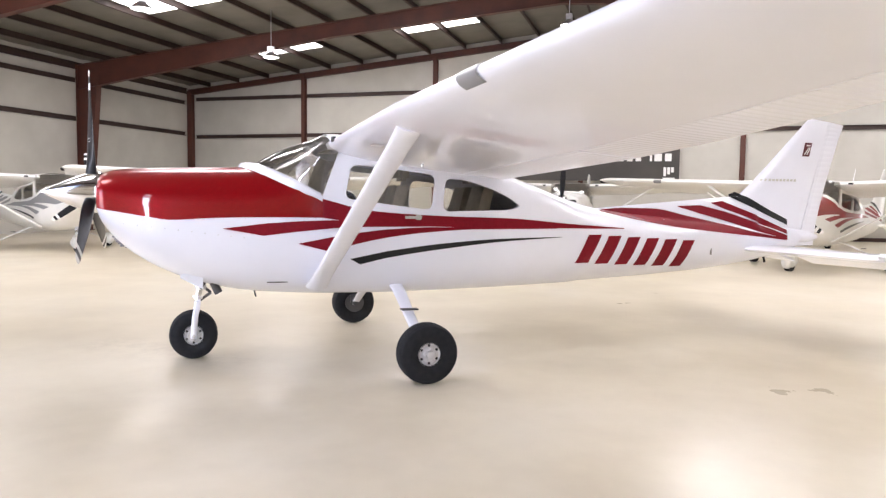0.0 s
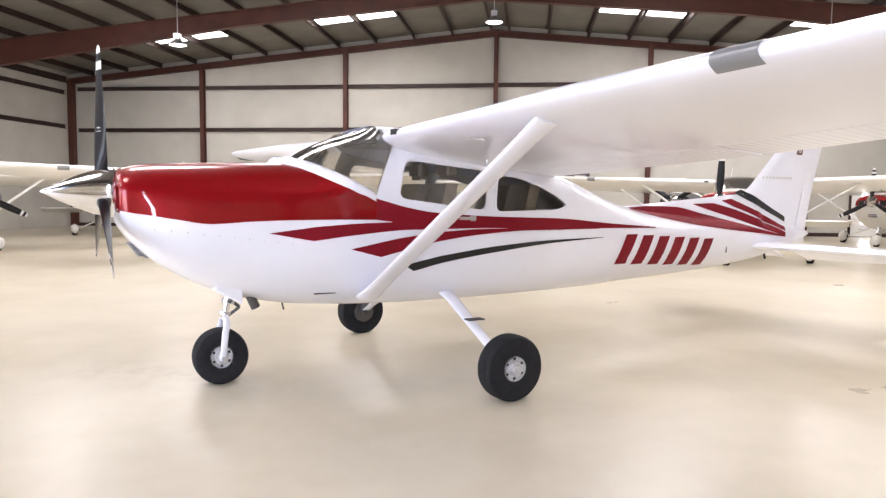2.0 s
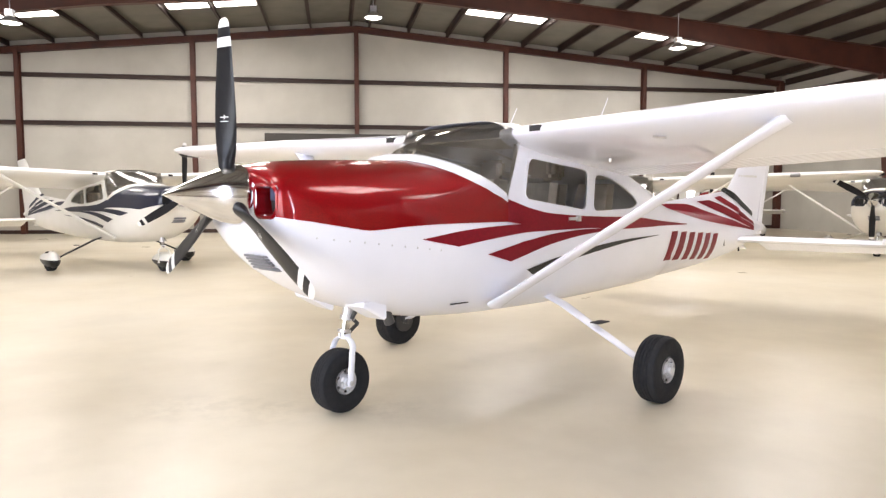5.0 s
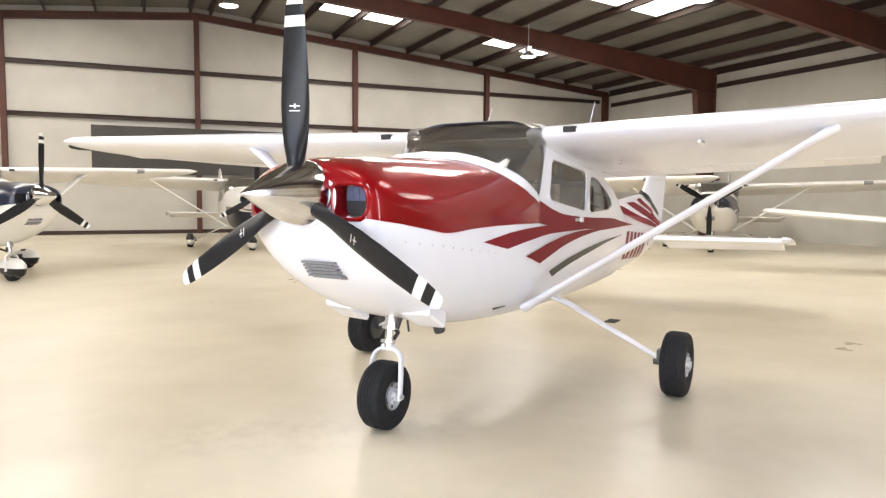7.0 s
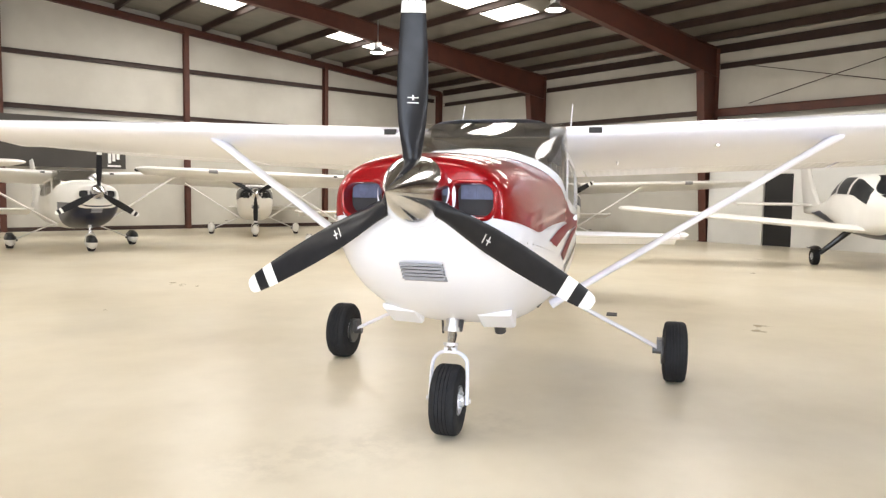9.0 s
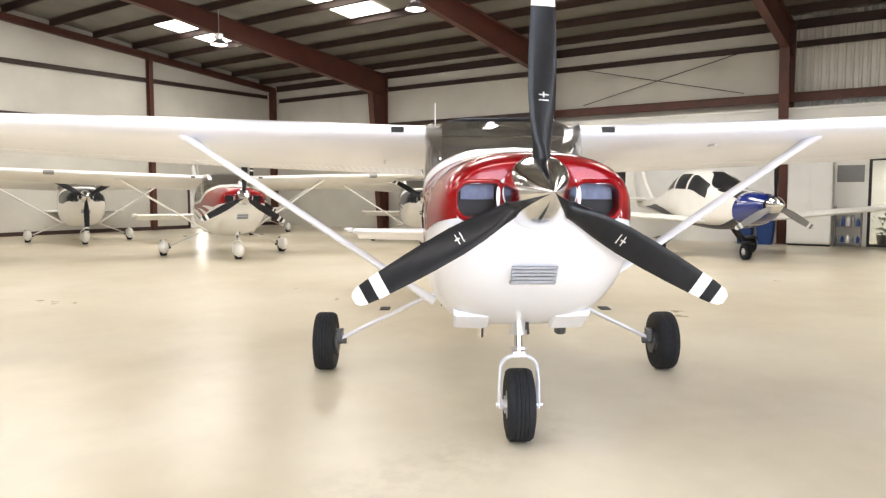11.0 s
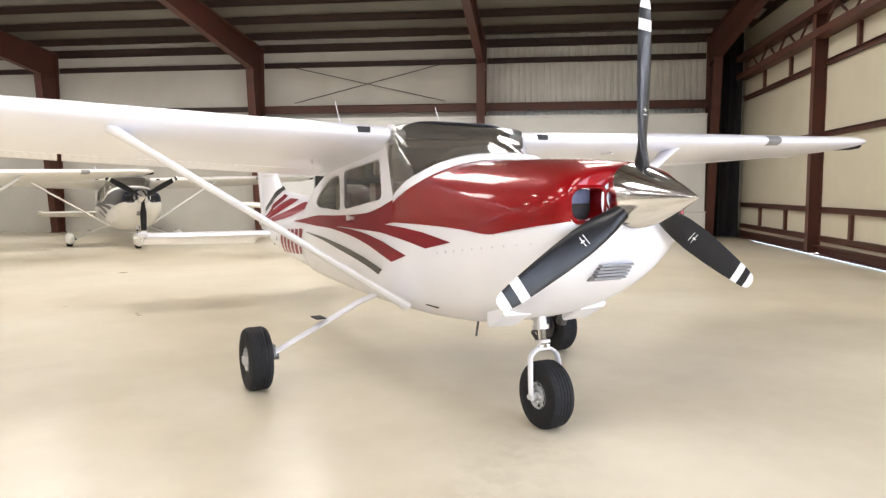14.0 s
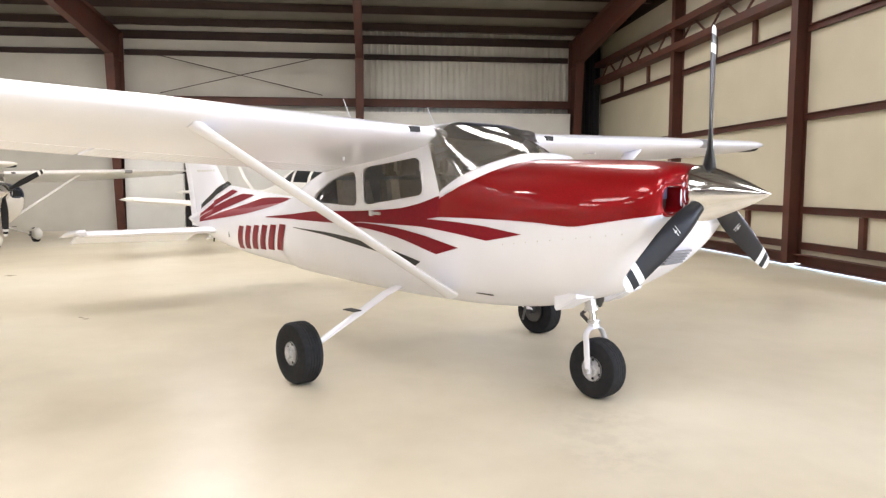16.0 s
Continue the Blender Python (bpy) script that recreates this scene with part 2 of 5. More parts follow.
def loft(bm, rows, closed=False, cap=False, mats=None):
    vr = [[bm.verts.new(p) for p in r] for r in rows]
    n = len(vr[0])
    for i in range(len(vr) - 1):
        for j in range(n if closed else n - 1):
            k = (j + 1) % n
            q = [vr[i][j], vr[i][k], vr[i + 1][k], vr[i + 1][j]]
            f = bm.faces.new(q)
            if mats:
                f.material_index = mats[i]
    if cap:
        bm.faces.new(vr[0][::-1])
        bm.faces.new(vr[-1])
    return vr


def ring(c, u, v, ru, rv, n):
    return [Vector(c) + Vector(u) * (ru * math.cos(2 * math.pi * i / n)) + Vector(v) * (rv * math.sin(2 * math.pi * i / n)) for i in range(n)]


def tube(bm, p0, p1, r0, r1=None, n=12, flat=1.0, up=(0, 0, 1)):
    p0, p1 = Vector(p0), Vector(p1)
    d = (p1 - p0).normalized()
    u = d.cross(Vector(up))
    u = u.normalized() if u.length > 1e-3 else Vector((1, 0, 0))
    v = d.cross(u)
    r1 = r0 if r1 is None else r1
    loft(bm, [ring(p0, u, v, r0, r0 * flat, n), ring(p1, u, v, r1, r1 * flat, n)], closed=True, cap=True)


def lathe(bm, prof, origin, axis, n=32, mats=None):
    """prof: (distance along the axis, radius)"""
    a = Vector(axis).normalized()
    u = a.orthogonal().normalized()
    v = a.cross(u)
    loft(bm, [ring(Vector(origin) + a * d, u, v, max(r, 1e-4), max(r, 1e-4), n) for d, r in prof], closed=True, mats=mats)


def curve(pts, x):
    """Smooth curve through (x, value) points in order of x."""
    xs = [p[0] for p in pts]
    if x <= xs[0]:
        return pts[0][1]
    if x >= xs[-1]:
        return pts[-1][1]
    i = max(k for k in range(len(xs) - 1) if xs[k] <= x)
    h = xs[i + 1] - xs[i]
    t = (x - xs[i]) / h
    sl = [(pts[k + 1][1] - pts[k][1]) / (xs[k + 1] - xs[k]) for k in range(len(xs) - 1)]

    def tangent(k):
        if k == 0 or k == len(xs) - 1:
            return sl[min(k, len(sl) - 1)]
        return 0.0 if sl[k - 1] * sl[k] <= 0 else 2 * sl[k - 1] * sl[k] / (sl[k - 1] + sl[k])
    m0, m1 = tangent(i) * h, tangent(i + 1) * h
    return ((2 * t ** 3 - 3 * t ** 2 + 1) * pts[i][1] + (t ** 3 - 2 * t ** 2 + t) * m0 + (3 * t ** 2 - 2 * t ** 3) * pts[i + 1][1] + (t ** 3 - t ** 2) * m1)


def span(a, b, n):
    return [a + (b - a) * i / n for i in range(n + 1)]


def structure(ob, label, category):
    return tagged(ob, label, category, kind="structure")


# ---- hangar ----
bm = boxed(-60, 60, S_ - 0.5, N_ + 0.4, -0.3, 0)
structure(part("floor", bm, M_FLOOR), "glossy sealed cream concrete hangar floor with faint scuffs", "floor")
bm = boxed(-300, 300, -400, S_ - 0.5, -0.34, -0.03)
structure(part("ground", bm, M_APRON), "sunlit concrete apron outside the hangar doors", "ground")

wall_n = structure(part("wall_north", boxed(W - 0.3, E_ + 0.3, N_, N_ + 0.25, 0.12, 8.6), M_VINYL), "gable wall of white vinyl-faced insulation between steel columns", "wall")
wall_w = structure(part("wall_west", boxed(W - 0.25, W, S_ - 1, N_, 0.0, 6.62), M_VINYL), "side wall of white vinyl-faced insulation", "wall")
wall_e = structure(part("wall_east", boxed(E_, E_ + 0.25, FRAME_Y[2], N_, 0.0, 6.62), M_VINYL), "side wall of white vinyl-faced insulation", "wall")
for y0, y1 in ((S_ - 0.35, 0.45), (5.7, FRAME_Y[2])):
    structure(part("wall_east", boxed(E_, E_ + 0.25, y0, y1, 0.0, 3.7), M_VINYL), "lower side wall behind the office partition", "wall")
structure(part("baseboard", boxed(W, E_, N_ - 0.03, N_ + 0.2, 0.0, 0.14), M_DKSTEEL), "dark base angle along the foot of the gable wall", "trim")

# exposed corrugated sheet above the office front
bm = bmesh.new()
rows = []
yy = S_ - 0.2
while yy < FRAME_Y[2]:
    rows.append((yy, 0.0)), rows.append((yy + 0.10, 0.0)), rows.append((yy + 0.125, 0.035)), rows.append((yy + 0.175, 0.035))
    yy += 0.2
loft(bm, [[(E_ + 0.1 - d, y, z) for z in (3.7, 6.62)] for y, d in rows])
structure(part("wall_east_upper", bm, M_SHEET), "bare ribbed white metal wall sheet above the office", "wall")

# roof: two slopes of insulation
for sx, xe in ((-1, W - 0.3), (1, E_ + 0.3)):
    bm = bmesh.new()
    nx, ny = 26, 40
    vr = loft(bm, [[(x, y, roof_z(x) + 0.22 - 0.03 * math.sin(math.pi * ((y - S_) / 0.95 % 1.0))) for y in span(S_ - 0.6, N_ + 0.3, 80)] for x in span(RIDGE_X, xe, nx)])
    structure(part("ceiling", bm, M_ROOFV, smooth=True), "vinyl roof insulation draped over steel purlins, coloured dark for its shade", "ceiling")


def ibeam(bm, p0, p1, depth0, depth1, flange=0.2, web=0.012, ft=0.016, side=(0, 1, 0)):
    """A tapered I-section whose top edge runs from p0 to p1; the web hangs down in depth."""
    p0, p1, s = Vector(p0), Vector(p1), Vector(side)
    d = (p1 - p0).normalized()
    down = d.cross(s).normalized()
    if abs(d.z) <= 0.7 and down.z > 0:
        down = -down
    for off0, off1, th, wd in ((0, 0, ft, flange), (depth0 - ft, depth1 - ft, ft, flange)):
        loft(bm, [[p + down * (o + a) + s * b for a, b in ((0, -wd / 2), (0, wd / 2), (th, wd / 2), (th, -wd / 2))] for p, o in ((p0, off0), (p1, off1))], closed=True, cap=True)
    loft(bm, [[p + down * a + s * b for a, b in ((ft * 0.8, -web / 2), (ft * 0.8, web / 2), (dp - ft * 0.8, web / 2), (dp - ft * 0.8, -web / 2))] for p, dp in ((p0, depth0), (p1, depth1))], closed=True, cap=True)


# rigid frames: tapered columns and rafters
for fy in FRAME_Y:
    fr = tagged(new("steel_frame"), "red-oxide painted tapered steel portal frame", "steel frame", "portal frames", "structure")
    for sx, xw in ((-1, W), (1, E_)):
        top = roof_z(xw) - 0.04
        bm = bmesh.new()
        # column: outer flange on the wall line, inner flange tapering inward with height
        for x0, x1, th in ((0.03, 0.03, 0.02), (0.42, 0.98, 0.02)):
            loft(bm, [[(xw - sx * (xx + a), fy + b, z) for a, b in ((0, -0.13), (th, -0.13), (th, 0.13), (0, 0.13))] for xx, z in ((x0, 0.0), (x1, top - (0.75 if x1 > 0.5 else 0)))], closed=True, cap=True)
        loft(bm, [[(xw - sx * a, fy + b, z) for a, b in ((0.04, -0.008), (w, -0.008), (w, 0.008), (0.04, 0.008))] for w, z in ((0.43, 0.0), (0.99, top - 0.75), (0.99, top - 0.02))], closed=True, cap=True)
        box(bm, min(xw - sx * 0.0, xw - sx * 0.5), max(xw, xw - sx * 0.5), fy - 0.16, fy + 0.16, 0.0, 0.025)
        part("column", bm, M_STEEL, fr)
        bm = bmesh.new()
        xa = xw - sx * 0.04
        ibeam(bm, (xa, fy, top - 0.02), (RIDGE_X + (xw - RIDGE_X) * 0.42, fy, roof_z(RIDGE_X + (xw - RIDGE_X) * 0.42) - 0.06), 0.92, 0.5, 0.22)
        part("rafter", bm, M_STEEL, fr)
        bm = bmesh.new()
        ibeam(bm, (RIDGE_X + (xw - RIDGE_X) * 0.42, fy, roof_z(RIDGE_X + (xw - RIDGE_X) * 0.42) - 0.06), (RIDGE_X, fy, RIDGE_Z - 0.06), 0.5, 0.6, 0.22)
        part("rafter", bm, M_STEEL, fr)

# gable columns, girts and end rafters of the north wall
for i in range(1, 6):
    cx = GABLE_X[i - 1]
    bm = bmesh.new()
    top = roof_z(cx) - 0.1
    for a, b in ((0.02, 0.034), (0.246, 0.26)):
        box(bm, cx - 0.085, cx + 0.085, N_ - b, N_ - a, 0, top)
    box(bm, cx - 0.006, cx + 0.006, N_ - 0.25, N_ - 0.03, 0, top)
    tagged(part("gable_column", bm, M_STEEL), "slim red-oxide steel column of the gable wall", "column", "gable columns", "structure")
for cx in (W + 0.14, E_ - 0.14):
    bm = boxed(cx - 0.12, cx + 0.12, N_ - 0.28, N_ - 0.02, 0, roof_z(cx) - 0.1, 0.01)
    tagged(part("gable_column", bm, M_STEEL), "red-oxide steel corner column", "column", "gable columns", "structure")
for sx, xe in ((-1, W), (1, E_)):
    bm = bmesh.new()
    ibeam(bm, (xe, N_ - 0.15, roof_z(xe) - 0.03), (RIDGE_X, N_ - 0.15, RIDGE_Z - 0.03), 0.24, 0.24, 0.2)
    tagged(part("end_rafter", bm, M_STEEL), "slim red-oxide steel rafter along the gable", "rafter", "end rafters", "structure")


def girt(bm, p0, p1, into, h=0.2):
    """A C-channel from p0 to p1, its web upright; into: unit vector into the room."""
    v = Vector(into)
    for a0, a1, z0, z1 in ((0, 0.012, -h / 2, h / 2), (0, 0.07, h / 2 - 0.012, h / 2), (0, 0.07, -h / 2, -h / 2 + 0.012)):
        loft(bm, [[Vector(p) + v * a + Vector((0, 0, z)) for a, z in ((a0, z0), (a1, z0), (a1, z1), (a0, z1))] for p in (p0, p1)], closed=True, cap=True)


xs = [W + 0.27] + list(GABLE_X) + [E_ - 0.27]
for gz in (4.12, 5.86):
    for a, b in zip(xs[:-1], xs[1:]):
        bm = bmesh.new()
        girt(bm, (a + 0.09, N_ - 0.03, gz), (b - 0.09, N_ - 0.03, gz), (0, -1, 0), 0.16)
        tagged(part("girt", bm, M_DKSTEEL), "dark brown steel wall girt", "girt", "wall girts", "structure")
ys = [S_] + list(FRAME_Y[::-1]) + [N_ - 0.3]
for xw, into in ((W, 1), (E_, -1)):
    for gz in (4.24, 5.68):
        for a, b in zip(ys[:-1], ys[1:]):
            if b - a < 1:
                continue
            bm = bmesh.new()
            girt(bm, (xw + into * 0.01, a + 0.14, gz), (xw + into * 0.01, b - 0.14, gz), (into, 0, 0), 0.17)
            tagged(part("girt", bm, M_DKSTEEL), "dark brown steel wall girt", "girt", "wall girts", "structure")

# eave struts along the tops of the side walls
for xw, into in ((W, 1), (E_, -1)):
    bm = bmesh.new()
    girt(bm, (xw + into * 0.02, S_, roof_z(xw) - 0.1), (xw + into * 0.02, N_ - 0.3, roof_z(xw) - 0.1), (into, 0, 0), 0.26)
    tagged(part("eave_strut", bm, M_DKSTEEL), "dark brown steel strut along the eave", "strut", "eave struts", "structure")

# purlins under the roof
bay = [S_ - 0.4] + list(FRAME_Y[::-1]) + [N_]
for sx, xw in ((-1, W), (1, E_)):
    n = 12
    for i in range(n + 1):
        px = RIDGE_X + 0.12 + sx * (0.35 + i * 1.54)
        if abs(px - RIDGE_X) > abs(xw - RIDGE_X) - 0.1:
            continue
        z = roof_z(px)
        bm = bmesh.new()
        box(bm, px - 0.006, px + 0.006, S_ - 0.4, N_ - 0.05, z - 0.02, z + 0.185)
        box(bm, px - 0.006, px + 0.075, S_ - 0.4, N_ - 0.05, z - 0.02, z - 0.006)
        box(bm, px - 0.075, px - 0.006, S_ - 0.4, N_ - 0.05, z + 0.171, z + 0.185)
        tagged(part("purlin", bm, M_DKSTEEL), "dark brown steel roof purlin", "purlin", "roof purlins", "structure")

# translucent roof panels, in pairs either side of a purlin
for row in SKY_ROWS:
    for cx in SKY_PAIRS:
        for sx in (-1, 1):
            bm = bmesh.new()
            x0, x1 = cx + sx * 0.09, cx + sx * 1.42
            loft(bm, [[(x, y, roof_z(x) + 0.165 - d) for y in (row - 0.82, row + 0.82)] for x in (x0, x1) for d in (0,)])
            tagged(part("roof_light", bm, M_SKYPANEL), "bright translucent roof panel letting in daylight", "skylight", "roof lights", "structure")


def pendant(x, y, low):
    lamp = tagged(new("pendant_lamp"), "white dome high-bay lamp hanging from the roof", "lamp", "high-bay lamps")
    lamp.location = (x, y, low + 0.5)
    bm = bmesh.new()
    tube(bm, (0, 0, roof_z(x) - low - 0.31), (0, 0, -0.22), 0.012, n=8)
    box(bm, -0.09, 0.09, -0.09, 0.09, -0.36, -0.2)
    part("ballast", bm, M_ALU, lamp)
    bm = bmesh.new()
    lathe(bm, ((-0.36, 0.07), (-0.42, 0.16), (-0.5, 0.25), (-0.54, 0.27), (-0.53, 0.25), (-0.43, 0.15)), (0, 0, 0), (0, 0, 1), 24)
    part("shade", bm, M_ALU, lamp, "spun aluminium dome shade", smooth=True)
    bm = bmesh.new()
    lathe(bm, ((-0.525, 0.245), (-0.545, 0.2), (-0.56, 0.0)), (0, 0, 0), (0, 0, 1), 24)
    part("lens", bm, M_LAMP, lamp, "glowing lens")
    glow = new("high_bay_light", bpy.data.lights.new("high_bay_light", "AREA"))
    glow.data.shape, glow.data.size, glow.data.energy, glow.data.color = "DISK", 0.42, 4, (1.0, 0.95, 0.86)
    glow.matrix_world = look((x, y, low - 0.08), (x, y, 0))


for lx, ly, lz in ((-9.7, 19.9, 5.88), (-0.35, 21.1, 6.64), (9.2, 21.2, 6.08), (9.73, 13.95, 6.2), (-9.7, 13.9, 5.9), (9.7, 6.8, 6.0), (-9.7, 6.8, 5.9), (-0.35, 13.9, 6.6)):
    pendant(lx, ly, lz)

# cross-bracing rods on the east wall
bm = bmesh.new()
tube(bm, (E_ - 0.2, 12.9, 5.62), (E_ - 0.2, 7.6, 4.4), 0.014, n=6)
tube(bm, (E_ - 0.2, 12.7, 4.4), (E_ - 0.2, 7.6, 5.62), 0.014, n=6)
tagged(part("bracing_rods", bm, M_DKSTEEL), "crossed thin steel bracing rods", "bracing", kind="structure")

# banner on the gable wall
ban = tagged(new("banner"), "large charcoal wall banner with pale lettering and white emblem", "banner")
part("sheet", boxed(-4.15, 3.12, N_ - 0.315, N_ - 0.30, 2.15, 3.82), M_BANNER, ban)
xx = -0.55
for i, w in enumerate((0.32, 0.1, 0.3, 0.3, 0.34, 0.26, 0.24, 0.0, 0.1, 0.32, 0.28)):
    if w:
        part("letter_bar", boxed(xx, xx + w * 0.86, N_ - 0.325, N_ - 0.315, 2.91, 3.20), M_BWHITE, ban, "white lettering drawn as a plain bar")
    xx += w + 0.07 if w else 0.22
bm = bmesh.new()
for i in range(3):
    box(bm, 2.54 + i * 0.14, 2.64 + i * 0.14, N_ - 0.325, N_ - 0.315, 2.34 + 0.07 * i, 2.68)
box(bm, 2.52, 2.96, N_ - 0.325, N_ - 0.315, 2.22, 2.28)
part("emblem", bm, M_BWHITE, ban, "white slanted bars emblem")

# narrow glazed door with daylight behind
dn = structure(new("door_1"), "pale door with a narrow daylit glass strip", "door")
part("leaf", boxed(12.97, 13.92, N_ - 0.06, N_ - 0.01, 0.02, 2.1), M_DRYWALL, dn)
M_DAY = mat("daylit_pane", (1.0, 0.99, 0.96), rough=0.3, emit=1.3)
part("pane", boxed(13.34, 13.66, N_ - 0.07, N_ - 0.061, 0.5, 1.84), M_DAY, dn, "glass strip bright with daylight")
bm = bmesh.new()
for b in ((12.9, 12.97), (13.92, 13.99)):
    box(bm, b[0], b[1], N_ - 0.08, N_ - 0.01, 0, 2.16)
box(bm, 12.97, 13.92, N_ - 0.08, N_ - 0.01, 2.1, 2.16)
part("frame", bm, M_DKSTEEL, dn)

# ---- office front along the east wall ----
XF = 17.2
for y0, y1, z0, z1 in ((4.3, 11.1, 0, 3.8), (12.0, 13.8, 0, 3.8), (11.1, 12.0, 2.2, 3.8), (-0.6, 2.07, 0, 3.8), (2.07, 4.3, 2.40, 3.8)):
    structure(part("wall_office", boxed(XF, XF + 0.12, y0, y1, z0, z1), M_DRYWALL), "plain white office partition inside the hangar", "wall")
structure(part("trim", boxed(XF - 0.05, XF + 0.38, -0.6, 13.8, 3.8, 3.87), M_DRYWALL), "white cap along the top of the office partition", "trim")
bm = bmesh.new()
girt(bm, (XF + 0.2, -0.6, 4.18), (XF + 0.2, 13.75, 4.18), (-1, 0, 0), 0.26)
tagged(part("header_beam", bm, M_STEEL), "red-oxide steel beam above the office partition", "beam", kind="structure")
# dark doorway, drawn as a black panel
structure(part("door_2", boxed(XF + 0.06, XF + 0.10, 11.12, 11.98, 0.0, 2.19), M_BLACKF), "dark doorway in the white partition, filled by a black panel", "door")
# glazed storefront
sf = structure(new("window_1"), "black-framed glass office front with a glass door", "window")
bm = bmesh.new()
for y0, y1 in ((2.07, 2.14), (2.66, 2.74), (3.59, 3.67), (4.23, 4.3)):
    box(bm, XF + 0.02, XF + 0.1, y0, y1, 0, 2.40)
for y0, y1 in ((2.14, 2.66), (2.74, 3.59), (3.67, 4.23)):
    box(bm, XF + 0.021, XF + 0.099, y0, y1, 2.33, 2.40)
    box(bm, XF + 0.021, XF + 0.099, y0, y1, 0, 0.08)
part("window_frame", bm, M_BLACKF, sf)
for y0, y1 in ((2.14, 2.66), (3.67, 4.23)):
    part("pane", boxed(XF + 0.05, XF + 0.058, y0, y1, 0.08, 2.33), M_CLEAR, sf)
door = part("glass_door", boxed(XF + 0.05, XF + 0.058, 2.82, 3.51, 0.18, 2.02), M_CLEAR, sf, "black framed glass door leaf")
bm = bmesh.new()
for y0, y1 in ((2.745, 2.82), (3.51, 3.585)):
    box(bm, XF + 0.03, XF + 0.08, y0, y1, 0.085, 2.1)
box(bm, XF + 0.031, XF + 0.079, 2.82, 3.51, 2.02, 2.1)
box(bm, XF + 0.031, XF + 0.079, 2.82, 3.51, 0.085, 0.18)
part("door_frame", bm, M_BLACKF, door)
# office behind the glass
structure(part("wall_office_back", boxed(XF + 3.0, XF + 3.1, 0.55, 5.55, 0, 2.7), M_DRYWALL), "cream office back wall", "wall")
for y0 in (0.45, 5.55):
    structure(part("wall_office_side", boxed(XF + 0.12, XF + 3.1, y0, y0 + 0.1, 0, 2.7), M_DRYWALL), "cream office side wall", "wall")
structure(part("ceiling_office", boxed(XF + 0.12, XF + 3.1, 0.45, 5.65, 2.7, 2.8), M_DRYWALL), "white office ceiling", "ceiling")
ol = new("office_light", bpy.data.lights.new("office_light", "AREA"))
ol.data.size, ol.data.energy, ol.data.color = 1.4, 12, (1, 0.94, 0.82)
ol.matrix_world = look((XF + 1.5, 3.15, 2.65), (XF + 1.5, 3.15, 0))
pic = tagged(new("picture"), "framed reddish-brown picture on the office wall", "picture")
part("print", boxed(XF + 2.96, XF + 2.98, 2.85, 3.9, 1.25, 2.0), M_TAN, pic)
part("frame", boxed(XF + 2.98, XF + 3.0, 2.81, 3.94, 1.21, 2.04), M_BLACKF, pic)
bm = bmesh.new()
lathe(bm, ((0, 0.5), (0.92, 0.5), (0.93, 0.56), (1.0, 0.56), (1.0, 0)), (XF + 1.9, 3.05, 0), (0, 0, 1), 40)
tagged(part("reception_counter", bm, M_ALU, smooth=True), "round brushed metal reception counter", "counter")
for py, ph in ((2.4, 1.2), (3.95, 0.95), (2.55, 0.7)):
    pl = tagged(new("houseplant"), "leafy green potted houseplant behind the office glass", "plant", "office plants")
    pl.location = (XF + 0.75, py, 0)
    bm = bmesh.new()
    lathe(bm, ((0, 0.001), (0, 0.13), (0.3, 0.18), (0.3, 0.15), (0.26, 0.0)), (0, 0, 0), (0, 0, 1), 20)
    part("pot", bm, M_BLACKF, pl, "dark round pot")
    bm = bmesh.new()
    rng = random.Random(int(py * 100))
    for i in range(46):
        a, r, h = rng.uniform(0, 6.28), rng.uniform(0.05, 0.32), rng.uniform(0.3, ph)
        c, o = Vector((0, 0, 0.27)), Vector((r * math.cos(a), r * math.sin(a), h))
        d = (o - c).normalized()
        s = d.cross(Vector((0, 0, 1))).normalized() * rng.uniform(0.03, 0.06)
        tip = o + Vector((d.x, d.y, -0.3)) * 0.16
        bm.faces.new([bm.verts.new(p) for p in (o - d * 0.12, o - s, tip, o + s)])
        bm.faces.new([bm.verts.new(p) for p in (c, c + Vector((0.006, 0, 0)), o - d * 0.1)])
    part("leaves", bm, M_LEAF, pl)
# things along the partition
lc = tagged(new("low_cabinet"), "low plain white cabinet against the office partition", "cabinet")
part("body", boxed(XF - 0.38, XF - 0.004, -0.55, 1.2, 0.05, 0.80, 0.01), M_DRYWALL, lc)
part("top", boxed(XF - 0.40, XF - 0.004, -0.57, 1.22, 0.802, 0.835, 0.006), M_SHEET, lc)
part("plinth", boxed(XF - 0.34, XF - 0.01, -0.5, 1.15, 0, 0.048), M_BLACKF, lc)
for y0 in (-0.53, 0.34):
    part("door", boxed(XF - 0.397, XF - 0.382, y0, y0 + 0.85, 0.08, 0.78, 0.004), M_DRYWALL, lc)
tagged(part("thermostat", boxed(XF - 0.03, XF - 0.002, 1.45, 1.67, 1.76, 1.84, 0.006), M_DARK), "small dark wall switch box on the partition", "switch box")
tagged(part("notice_panel", boxed(XF - 0.02, XF - 0.002, 4.4, 5.05, 1.76, 2.22, 0.004), M_GREYP), "grey rectangular notice panel on the partition", "sign")
cab = tagged(new("tall_cabinet"), "tall plain white storage cabinet against the partition", "cabinet")
part("body", boxed(XF - 0.5, XF - 0.01, 5.1, 6.2, 0.06, 2.3, 0.01), M_DRYWALL, cab)
for y0, y1 in ((5.12, 5.64), (5.66, 6.18)):
    d = part("door", boxed(XF - 0.522, XF - 0.503, y0, y1, 0.1, 2.27, 0.004), M_DRYWALL, cab)
    yh = y1 - 0.05 if y0 < 5.4 else y0 + 0.05
    part("handle", boxed(XF - 0.54, XF - 0.523, yh - 0.01, yh + 0.01, 1.0, 1.18), M_ALU, d)
